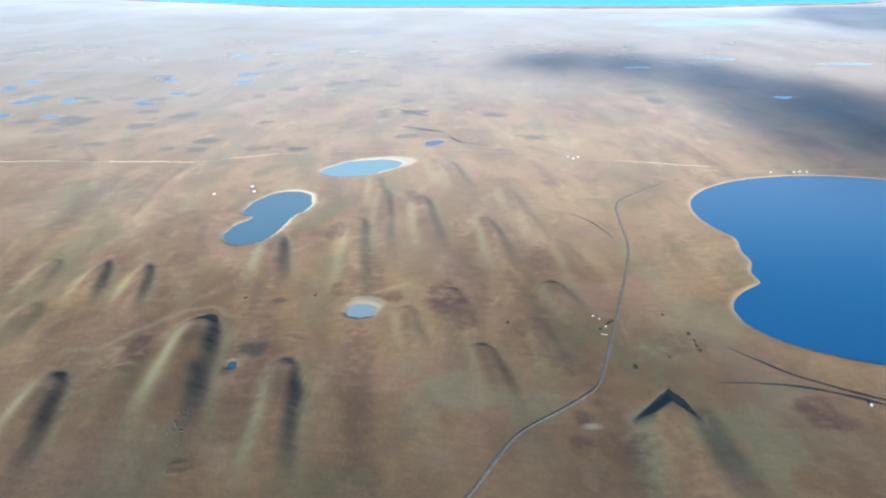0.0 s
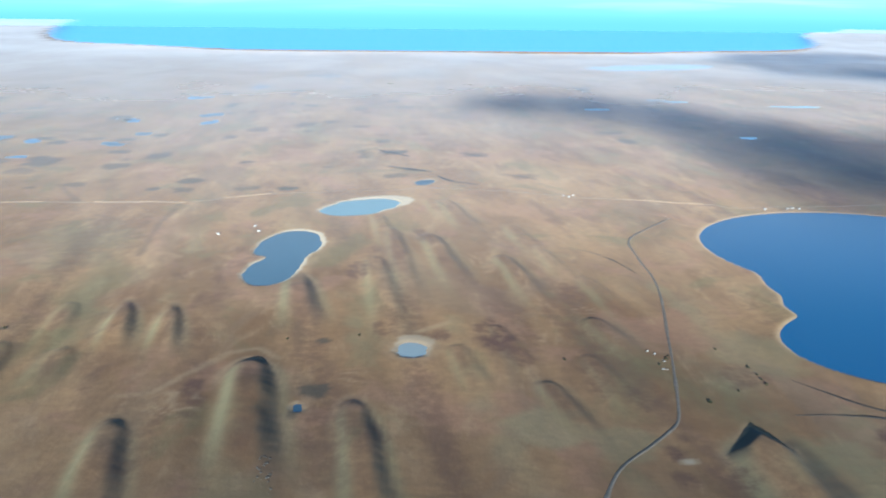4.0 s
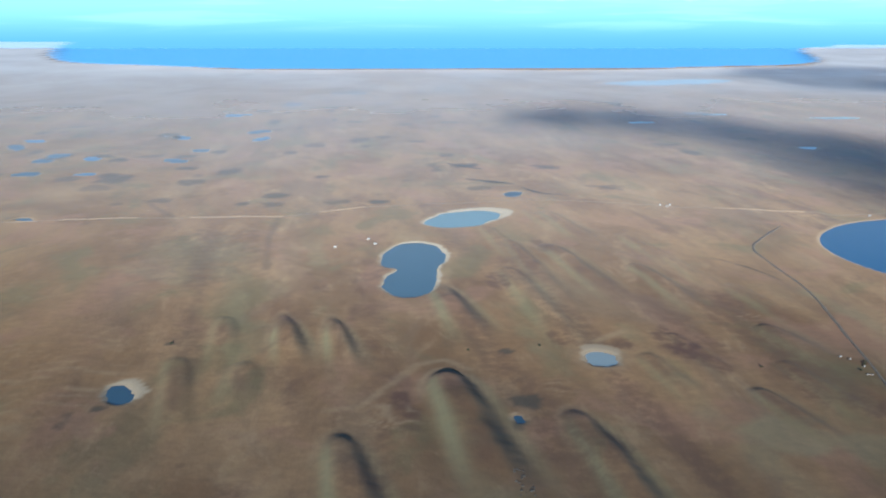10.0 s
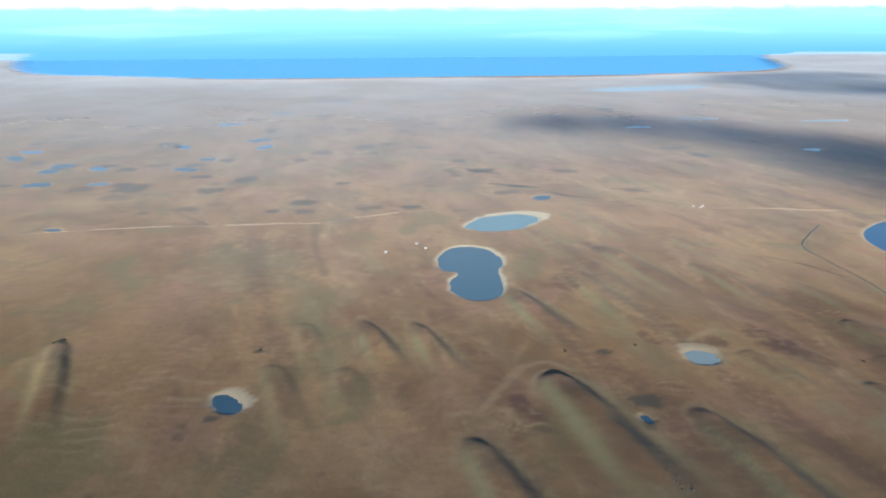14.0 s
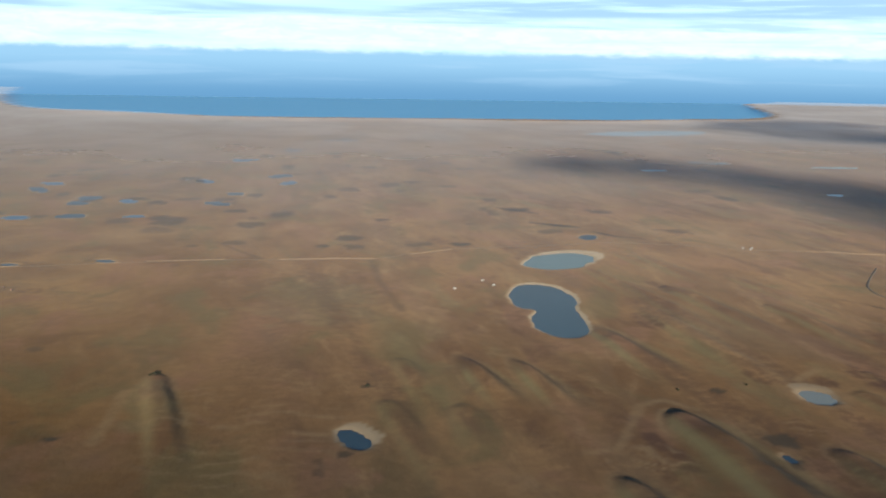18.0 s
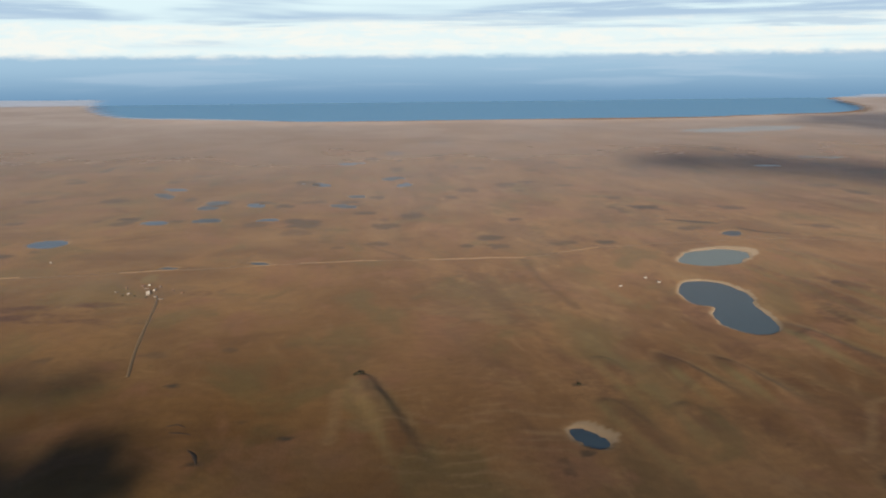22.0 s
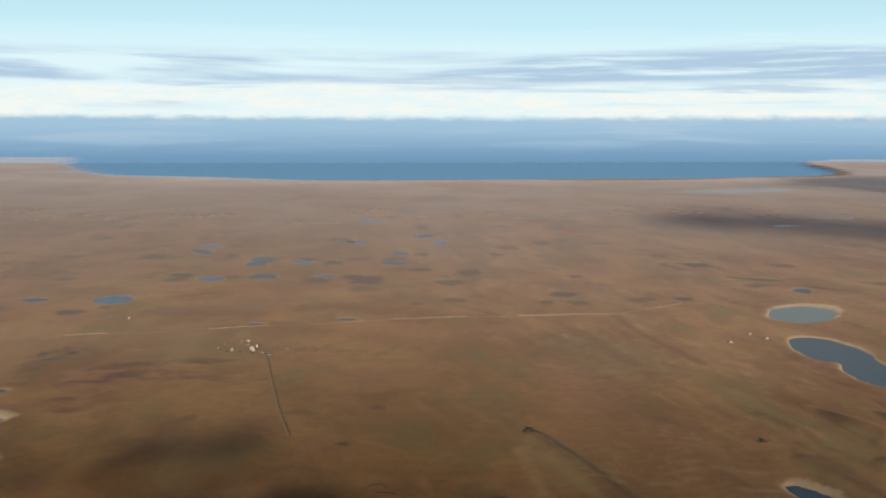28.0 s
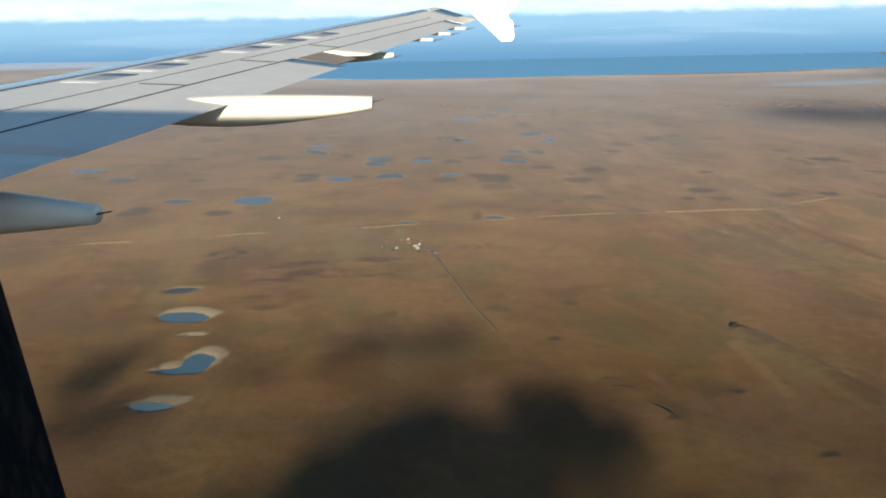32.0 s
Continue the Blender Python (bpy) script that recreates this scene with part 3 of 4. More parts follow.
def sheet(name, xs, ys, z, masks, mat):
    nx, ny = len(xs), len(ys)
    gx, gy = np.meshgrid(xs, ys)
    co = np.stack([gx, gy, z], -1).reshape(-1, 3)
    i = (np.arange(ny - 1)[:, None] * nx + np.arange(nx - 1)[None]).ravel()
    quads = np.stack([i, i + 1, i + nx + 1, i + nx], -1)
    me = bpy.data.meshes.new(name)
    me.vertices.add(len(co))
    me.vertices.foreach_set("co", co.ravel())
    me.loops.add(quads.size)
    me.loops.foreach_set("vertex_index", quads.ravel().astype(np.int32))
    me.polygons.add(len(quads))
    me.polygons.foreach_set("loop_start", np.arange(0, quads.size, 4, dtype=np.int32))
    me.update(calc_edges=True)
    me.polygons.foreach_set("use_smooth", np.ones(len(quads), bool))
    for key, v in masks.items():
        me.attributes.new(key, "FLOAT", "POINT").data.foreach_set("value", v.astype(np.float32).ravel())
    me.materials.append(mat)
    return new(name, me)


XS = graded(-720, 330, 2.0, -12000, 12000, 1.07)
YS = graded(230, 760, 2.0, -9000, 4500, 1.028)
YS = np.append(YS[YS < 4700], 4760.0)
GX, GY = np.meshgrid(XS, YS)
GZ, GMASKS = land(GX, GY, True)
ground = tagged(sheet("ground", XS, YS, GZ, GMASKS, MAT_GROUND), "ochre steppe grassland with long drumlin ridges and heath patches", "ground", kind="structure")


def grass_tufts():
    """Low tussocks all over the steppe, larger and sparser with distance from the near edge."""
    rng = np.random.default_rng(4)
    px, py, size = [], [], []
    y = 225.0
    while y < 1150:
        k = max(1.0, y / 480)
        step = 1.85 * k
        wide = 1.0 + max(0.0, y - 700) / 900
        row = np.arange(-740 * wide, 360 * wide, step)
        px.append(row + rng.uniform(-0.5, 0.5, len(row)) * step)
        py.append(y + rng.uniform(-0.5, 0.5, len(row)) * step)
        size.append(np.full(len(row), k))
        y += step
    px, py, size = np.concatenate(px), np.concatenate(py), np.concatenate(size)
    z, marks = land(px, py, True)
    thick = 0.35 + 0.9 * roll(px, py * 0.5, 45, 29, 3)
    keep = (marks["dry"] > 1.0) & (marks["sand"] < 0.3) & (rng.random(len(px)) < thick) & (rng.random(len(px)) > ease(py, 650, 1150))
    px, py, size, z = px[keep], py[keep], size[keep], z[keep]
    n = len(px)
    r, h, turn = size * rng.uniform(0.20, 0.42, n), size * rng.uniform(0.03, 0.09, n), rng.uniform(0, 1.57, n)
    co = np.empty((n, 5, 3))
    for k in range(4):
        a = turn + k * np.pi / 2
        co[:, k] = np.stack([px + r * np.cos(a), py + r * np.sin(a), z - 0.12 * size], -1)
    co[:, 4] = np.stack([px + 0.3 * r * rng.uniform(-1, 1, n), py + 0.3 * r * rng.uniform(-1, 1, n), z + h], -1)
    base = np.arange(n)[:, None] * 5
    tris = np.concatenate([np.stack([base[:, 0] + k, base[:, 0] + (k + 1) % 4, base[:, 0] + 4], -1) for k in range(4)])
    me = bpy.data.meshes.new("grass_tufts")
    me.vertices.add(5 * n)
    me.vertices.foreach_set("co", co.ravel())
    me.loops.add(tris.size)
    me.loops.foreach_set("vertex_index", tris.ravel().astype(np.int32))
    me.polygons.add(len(tris))
    me.polygons.foreach_set("loop_start", np.arange(0, tris.size, 3, dtype=np.int32))
    me.update(calc_edges=True)
    for key, v in marks.items():
        me.attributes.new(key, "FLOAT", "POINT").data.foreach_set("value", np.repeat(v[keep], 5).astype(np.float32))
    me.materials.append(MAT_GROUND)
    return tagged(new("grass_tufts", me), "ochre tussock grass covering the open steppe", "grass", kind="stuff")


grass_tufts()


def ground_z(x, y):
    return float(land(np.array([x]), np.array([y]))[0])


def from_bm(name, bm, mat, smooth=False):
    me = bpy.data.meshes.new(name)
    bm.to_mesh(me)
    bm.free()
    me.materials.append(mat)
    if smooth:
        me.polygons.foreach_set("use_smooth", np.ones(len(me.polygons), bool))
    return new(name, me)


def part(name, bm, mat, parent, label="", smooth=False):
    ob = from_bm(name, bm, mat, smooth)
    ob.parent = parent
    if label:
        ob["label"] = label
    return ob


# ---- water ----
def lake(name, blobs, mat, label):
    """A water surface inside the lake's basin, out to just under the banks."""
    cx, cy = sum(b[0] for b in blobs) / len(blobs), sum(b[1] for b in blobs) / len(blobs)
    n = 144
    ang = np.linspace(0, 2 * np.pi, n, endpoint=False)
    reach = 1.8 * max(max(b[2], b[3]) + math.hypot(b[0] - cx, b[1] - cy) for b in blobs)
    r = np.linspace(0, reach, 500)
    px, py = cx + np.outer(np.cos(ang), r), cy + np.outer(np.sin(ang), r)
    inside = lake_gap(px, py, blobs) < 0.9
    last = np.array([r[np.nonzero(row)[0].max()] if row.any() else 1.0 for row in inside])
    bm = bmesh.new()
    ring = [bm.verts.new((cx + math.cos(q) * d, cy + math.sin(q) * d, -0.12)) for q, d in zip(ang, last)]
    mid = bm.verts.new((cx, cy, -0.12))
    for k in range(n):
        bm.faces.new((mid, ring[k], ring[(k + 1) % n]))
    return tagged(from_bm(name, bm, mat), label, "water", kind="structure")


WATERS = {"lake": (MAT_LAKE, "deep blue lake water with small ripples"), "pond": (MAT_POND, "milky grey-blue pond water within a pale sandy rim"), "tarn": (MAT_TARN, "small dark blue pool in the grassland"),
          "pool": (MAT_POOL, "small grey-blue pool on the far plain"), "blue_pool": (MAT_BLUE_POOL, "small pale blue pool on the far plain"),
          "bright": (MAT_SKY_TINTED, "far pale lagoon shining like the sky"), "pale": (MAT_PALE_POND, "pale grey cloudy pond water beside a sandy flat"), "slate": (MAT_SLATE, "dark slate-blue lake water with a thin pale shore"), "milky": (MAT_MILKY, "milky turquoise-grey salt water within a pale sandy rim")}
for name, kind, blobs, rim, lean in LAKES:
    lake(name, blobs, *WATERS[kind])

bm = bmesh.new()
for a, b in zip((-14000, -6000, -2500, -1000, 0, 1000, 2500, 6000), (-6000, -2500, -1000, 0, 1000, 2500, 6000, 14000)):
    bm.faces.new([bm.verts.new(v) for v in ((a, 2700, -0.35), (b, 2700, -0.35), (b, 4760, -0.35), (a, 4760, -0.35))])
bmesh.ops.remove_doubles(bm, verts=bm.verts, dist=0.01)
tagged(from_bm("sea", bm, MAT_SEA), "wide blue strait beyond the steppe's straight coast", "water", kind="structure")


# ---- roads, tracks and streams ----
def smooth_line(pts, step=3.0):
    """A Catmull-Rom line through a few bends."""
    p = [Vector(q) for q in pts]
    p = [2 * p[0] - p[1], *p, 2 * p[-1] - p[-2]]
    out = []
    for a, b, c, d in zip(p, p[1:], p[2:], p[3:]):
        n = max(2, int((c - b).length / step))
        for k in range(n):
            t = k / n
            out.append(0.5 * (2 * b + (c - a) * t + (2 * a - 5 * b + 4 * c - d) * t * t + (3 * b - a - 3 * c + d) * t ** 3))
    return out + [p[-2]]


def ribbon(name, pts, width, mat, label, category, lift=0.10, rough_edge=0.35, step=3.0, taper=False):
    line = smooth_line([Vector((x, y)) for x, y in pts], step)
    bm, rows = bmesh.new(), []
    for k, q in enumerate(line):
        way = (line[min(k + 1, len(line) - 1)] - line[max(k - 1, 0)]).normalized()
        side = Vector((-way.y, way.x))
        w = width / 2 * (1 + 1.6 * rough_edge * float(roll(q.x, q.y, 9.0, 3, 2)))
        if taper:
            w *= 0.12 + 0.88 * math.sin(math.pi * (k + 0.3) / (len(line) - 0.4)) ** 0.7
        row = []
        for u, dz in ((-1.0, -0.15), (-0.8, lift), (0.8, lift), (1.0, -0.15)):
            v = q + side * (w * u)
            row.append((v.x, v.y, dz))
        rows.append(row)
    flat = np.array(rows).reshape(-1, 3)
    z = land(flat[:, 0], flat[:, 1]).reshape(-1, 4).max(1).repeat(4)
    verts = [bm.verts.new((x, y, h + dz)) for (x, y, dz), h in zip(flat, z)]
    for k in range(len(rows) - 1):
        for u in range(3):
            bm.faces.new((verts[4 * k + u], verts[4 * k + 4 + u], verts[4 * k + 5 + u], verts[4 * k + 1 + u]))
    return tagged(from_bm(name, bm, mat, True), label, category, kind="structure")


ribbon("road", [(-8, 232), (13, 266), (33, 308), (53, 331), (67, 348), (74, 368), (83, 402), (94, 446), (109, 506), (117, 549), (121, 600), (126, 638), (142, 664), (176, 706)], 1.8, MAT_ROAD,
       "dark winding gravel road with worn verges across the steppe", "road")
HIGHWAY = [(-1500, 690), (-900, 727), (-676, 742), (-587, 754), (-500, 764), (-402, 774), (-309, 781), (-200, 779), (-170, 793), (-128, 810), (-60, 826), (52, 823), (119, 791), (190, 771), (228, 758), (262, 746), (420, 760), (900, 800)]
ribbon("road", HIGHWAY, 1.5, MAT_ROAD, "straight brown gravel highway across the plain", "road")
# sunlit stretches of bank, their brightness put into a paler gravel colour
for x0, y0, x1, y1 in ((-676, 742, -648, 744.5), (-587, 754, -561, 757), (-495, 764.5, -454, 769), (-402, 774, -386, 775.5), (-368, 778, -312, 781), (-272, 782, -200, 779), (-171, 792.5, -134, 808), (153, 781, 222, 760)):
    ribbon("embankment", [(x0, y0), ((x0 + x1) / 2, (y0 + y1) / 2 + 0.3), (x1, y1)], 1.1, MAT_LIT_BANK, "pale raised gravel bank along the highway", "road", 0.3)
ribbon("track", [(-458, 690), (-453, 667), (-449, 611), (-445, 559), (-440, 515)], 2.2, MAT_TRACK, "narrow dark farm track leading to the settlement", "track")
ribbon("stream", [(133, 390), (142, 376), (151, 362), (165, 348), (182, 335), (230, 305)], 2.0, MAT_STREAM, "dark narrow stream channel below the lake", "stream", rough_edge=0.6, taper=True)
ribbon("stream", [(118, 352), (135, 352), (151, 349), (170, 338), (190, 322)], 2.6, MAT_STREAM, "dark narrow stream channel below the lake", "stream", rough_edge=0.6, taper=True)
for line, wide in (([(-41, 1053), (-25, 1025), (-7, 1001)], 7), ([(-33, 944), (-12, 925), (8, 909)], 8), ([(12, 890), (24, 862), (47, 848)], 5), ([(46, 1025), (58, 1013), (72, 1003)], 6), ([(70, 900), (85, 893), (104, 872)], 4)):
    ribbon("stream", line, wide, MAT_STREAM, "dark boggy stream reach on the far plain", "stream", 0.08, 0.5, taper=True)
for line in ([(86, 624), (95, 614), (104, 592), (110, 560)], [(-411, 444), (-407, 446), (-403, 442)], [(-409, 437), (-404, 436), (-400, 434)], [(-399, 418), (-396, 413), (-394, 404)]):
    ribbon("gully", line, 1.3, MAT_STREAM, "short dark gully in the grass", "gully", 0.06, 0.6, 1.0, True)

# ---- clouds: high puffs behind the camera that shade the plain, and a sheet standing in for haze over its far part ----
def cloud_white(name, dense):
    m, nt, bsdf, out = material(name, 1.0)
    p = place_of(nt)
    bsdf.inputs["Base Color"].default_value = (0.85, 0.86, 0.88, 1)
    bsdf.inputs["Specular IOR Level"].default_value = 0.0
    thin = span(nt, noise_tex(nt, p, 0.05, 5.0, 0.6), 0.36, 0.52, 0.0, dense)
    mixer = N(nt, "ShaderNodeMixShader", i0=thin)
    nt.links.new(N(nt, "ShaderNodeBsdfTransparent").outputs[0], mixer.inputs[1])
    nt.links.new(bsdf.outputs[0], mixer.inputs[2])
    nt.links.new(mixer.outputs[0], out.inputs[0])
    return m


MAT_CLOUD, MAT_THIN_CLOUD, MAT_SHADE_VEIL = cloud_white("cloud_white", 0.95), cloud_white("thin_cloud_white", 0.48), cloud_white("added_shade_veil", 0.18)


def puff(x, y, half_x, half_y, height, seed):
    """A flat cloud whose shade falls round (x, y) on the plain."""
    rng = random.Random(seed)
    back = height / math.tan(radians(SUN_UP))
    cx, cy = x - math.sin(radians(SUN_AZ)) * back, y - math.cos(radians(SUN_AZ)) * back
    tall = half_y * math.tan(radians(SUN_UP)) * 0.72
    bm = bmesh.new()
    for k in range(9 if height < 600 else 1):      # the thin high ones are a single lens
        a, d = rng.uniform(0, 6.28), 0.62 * math.sqrt(rng.random())
        s = rng.uniform(0.36, 0.62)
        if height >= 600:
            d, s = 0.0, 0.92
        m = Matrix.Translation((half_x * d * math.cos(a), 0.2 * half_x * d * math.sin(a), tall * d * math.sin(a))) @ Matrix.Diagonal((half_x * s, half_x * s * 0.5, tall * s, 1))
        bmesh.ops.create_icosphere(bm, subdivisions=3, radius=1.0, matrix=m)
    for v in bm.verts:
        q = noise.noise_vector(Vector((v.co.x, v.co.y, v.co.z * 4)) / (0.35 * half_x) + Vector((seed, 0, 0)))
        v.co += Vector((q.x * 0.16 * half_x, q.y * 0.1 * half_x, q.z * 0.22 * tall))
    ob = from_bm("cloud", bm, MAT_CLOUD if height < 600 else MAT_THIN_CLOUD if height < 1400 else MAT_SHADE_VEIL, True)
    ob.location = (cx, cy, height)
    return tagged(ob, "flat white fair-weather cloud high over the steppe", "cloud", "clouds over the steppe", "stuff")


# the two rows at 1500 m are added, unseen, only to dim the near ground
for n_cloud, (x, y, hx, hy, up) in enumerate(((-490, 372, 62, 40, 240), (-484, 428, 17, 26, 240), (-437, 436, 15, 32, 245), (-434, 392, 26, 50, 250), (-520, 335, 70, 50, 255), (-470, 400, 44, 26, 238),
                                              (-607, 492, 14, 34, 255), (-592, 440, 24, 26, 255), (-545, 484, 20, 10, 240), (-470, 514, 34, 7, 250), (-505, 500, 18, 6, 240),
                                              (150, 1500, 62, 165, 1180), (235, 1480, 95, 220, 1200), (325, 1390, 105, 230, 1210), (405, 1230, 105, 220, 1220), (400, 1050, 100, 190, 1200),
                                              (480, 1040, 120, 150, 1240), (385, 880, 92, 150, 1230), (365, 775, 85, 75, 1220), (530, 900, 150, 170, 1230), (490, 755, 150, 105, 1240), (660, 850, 190, 200, 1260), (690, 1060, 130, 130, 1250),
                                              (1010, 2150, 190, 260, 1280), (1270, 2000, 290, 350, 1290), (1160, 2600, 260, 300, 1290), (1050, 1500, 210, 190, 1270), (1000, 1150, 260, 190, 1260), (880, 2420, 80, 90, 1280),
                                              *((x, y, 150, 115, 1500) for x in range(-700, 320, 170) for y in (230, 350)))):
    puff(x, y, hx * (1.12 if 600 < up < 1400 else 1.0), hy * (1.15 if 600 < up < 1400 else 1.0), up, n_cloud)


def haze_sheet():
    m, nt, bsdf, out = material("distance_haze", 1.0)
    p = place_of(nt)
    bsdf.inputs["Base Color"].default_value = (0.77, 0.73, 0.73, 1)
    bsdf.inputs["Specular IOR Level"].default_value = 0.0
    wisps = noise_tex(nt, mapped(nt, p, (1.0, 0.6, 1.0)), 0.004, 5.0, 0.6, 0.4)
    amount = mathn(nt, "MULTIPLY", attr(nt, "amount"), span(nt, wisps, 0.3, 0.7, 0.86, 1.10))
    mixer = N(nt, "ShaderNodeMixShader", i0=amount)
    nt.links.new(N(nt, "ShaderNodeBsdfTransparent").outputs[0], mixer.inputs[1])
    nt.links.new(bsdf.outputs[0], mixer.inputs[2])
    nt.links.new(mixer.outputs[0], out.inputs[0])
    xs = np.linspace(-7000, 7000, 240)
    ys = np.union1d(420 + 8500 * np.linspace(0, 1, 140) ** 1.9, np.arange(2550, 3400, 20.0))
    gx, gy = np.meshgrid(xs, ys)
    # haze thickening with distance, put into the sheet's opacity
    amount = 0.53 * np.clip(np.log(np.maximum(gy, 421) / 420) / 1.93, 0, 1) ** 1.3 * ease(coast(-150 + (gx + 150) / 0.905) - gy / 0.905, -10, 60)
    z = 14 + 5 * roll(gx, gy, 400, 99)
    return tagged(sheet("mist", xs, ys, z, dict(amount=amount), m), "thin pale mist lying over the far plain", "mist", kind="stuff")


haze_sheet()

# ---- buildings ----
MAT_WHITE = plain("white_boards", (0.28, 0.265, 0.245), 0.6, grain=0.08)
MAT_BOARD = plain("weathered_boards", (0.10, 0.080, 0.062), 0.8, grain=0.15)
MAT_TIN = plain("tin_roof", (0.25, 0.25, 0.25), 0.6, 0.0, grain=0.1)
MAT_RED_TIN = plain("red_tin_roof", (0.15, 0.075, 0.055), 0.5, 0.1, grain=0.15)
MAT_GLASS = plain("dark_window", (0.03, 0.04, 0.05), 0.1, grain=0.1)
MAT_DOOR = plain("brown_door", (0.16, 0.09, 0.05), 0.6)
MAT_BUSH = plain("thorn_bush", (0.026, 0.028, 0.018), 0.9, grain=0.3)
MAT_BARK = plain("grey_bark", (0.12, 0.09, 0.065), 0.9, grain=0.25)
MAT_STONE = plain("grey_stone", (0.055, 0.050, 0.045), 0.9, grain=0.2)


def box(bm, x0, y0, z0, x1, y1, z1, bevel=0.0):
    g = bmesh.ops.create_cube(bm, size=1.0, matrix=Matrix.Translation(((x0 + x1) / 2, (y0 + y1) / 2, (z0 + z1) / 2)) @ Matrix.Diagonal((x1 - x0, y1 - y0, z1 - z0, 1)))
    if bevel:
        bmesh.ops.bevel(bm, geom=list({e for v in g["verts"] for e in v.link_edges}), offset=bevel, segments=1, affect="EDGES")


def thing(name, x, y, turn=0.0, sink=0.0):
    ob = new(name)
    ob.empty_display_size = 0.1
    ob.matrix_world = pose(x, y, ground_z(x, y) - sink, 0, 0, turn)
    return ob


def house(x, y, turn, lx, ly, h, label, roof_mat, group, name="farm_house", walls=None):
    """A gabled house: four walls with openings' frames, two roof slopes, door and windows."""
    top = thing(name, x, y, turn, 0.1)
    hx, hy, t, rise = lx / 2, ly / 2, 0.10, 0.32 * ly
    for x0, y0, x1, y1 in ((-hx, -hy, hx, -hy + t), (-hx, hy - t, hx, hy)):
        bm = bmesh.new()
        box(bm, x0, y0, 0, x1, y1, h + 0.1)
        part("wall", bm, walls or MAT_WHITE, top)
    for x0 in (-hx, hx - t):
        bm = bmesh.new()
        ring = [(-hy + t, 0), (hy - t, 0), (hy - t, h + 0.1), (0, h + 0.1 + rise - 0.03), (-hy + t, h + 0.1)]
        a = [bm.verts.new((x0, v, w)) for v, w in ring]
        b = [bm.verts.new((x0 + t, v, w)) for v, w in ring]
        bm.faces.new(a), bm.faces.new(b[::-1])
        for k in range(5):
            bm.faces.new((a[k], b[k], b[(k + 1) % 5], a[(k + 1) % 5]))
        bmesh.ops.recalc_face_normals(bm, faces=bm.faces)
        part("gable_wall", bm, walls or MAT_WHITE, top)
    for sign in (-1, 1):
        bm = bmesh.new()
        box(bm, -hx - 0.15, -0.02, -0.03, hx + 0.15, math.hypot(hy, rise) + 0.2, 0.03)
        slope = part("roof_slope", bm, roof_mat, top)
        slope.matrix_local = Matrix.Translation((0, 0, h + 0.12 + rise)) @ (pose(0, 0, 0, 0, 0, 0) if sign > 0 else pose(0, 0, 0, 0, 0, 180)) @ pose(0, 0, 0, -math.degrees(math.atan2(rise, hy)))
    bm = bmesh.new()
    box(bm, -0.22, -hy - 0.03, 0.1, 0.22, -hy - 0.004, min(0.95, h * 0.8), 0.01)
    part("door", bm, MAT_DOOR, top)
    for k in (-0.6, 0.6):
        for y0 in (-hy - 0.03, hy + 0.004):
            bm = bmesh.new()
            box(bm, k * hx - 0.2, y0, 0.45 * h, k * hx + 0.2, y0 + 0.026, 0.8 * h, 0.01)
            part("window", bm, MAT_GLASS, top)
    return tagged(top, label, "house", group)


def shed(x, y, turn, lx, ly, h, label, group, mat=None):
    """A long low shed with a single pitched sheet roof and a wide door."""
    top = thing("shed", x, y, turn, 0.1)
    bm = bmesh.new()
    hx, hy = lx / 2, ly / 2
    ring = [(-hy, 0), (hy, 0), (hy, h * 0.8), (-hy, h)]
    a, b = [bm.verts.new((-hx, v, w)) for v, w in ring], [bm.verts.new((hx, v, w)) for v, w in ring]
    bm.faces.new(a), bm.faces.new(b[::-1])
    for k in range(4):
        bm.faces.new((a[k], b[k], b[(k + 1) % 4], a[(k + 1) % 4]))
    bmesh.ops.recalc_face_normals(bm, faces=bm.faces)
    part("body", bm, mat or MAT_WHITE, top)
    bm = bmesh.new()
    box(bm, -hx - 0.1, -math.hypot(hy, 0.1 * h) - 0.12, 0.0, hx + 0.1, math.hypot(hy, 0.1 * h) + 0.12, 0.05)
    roof = part("roof", bm, MAT_TIN, top)
    roof.matrix_local = Matrix.Translation((0, 0, 0.9 * h + 0.004)) @ pose(0, 0, 0, -math.degrees(math.atan2(0.2 * h, ly)))
    bm = bmesh.new()
    box(bm, -0.3, -hy - 0.03, 0.1, 0.3, -hy - 0.004, h * 0.75, 0.01)
    part("door", bm, MAT_DOOR, top)
    return tagged(top, label, "shed", group)


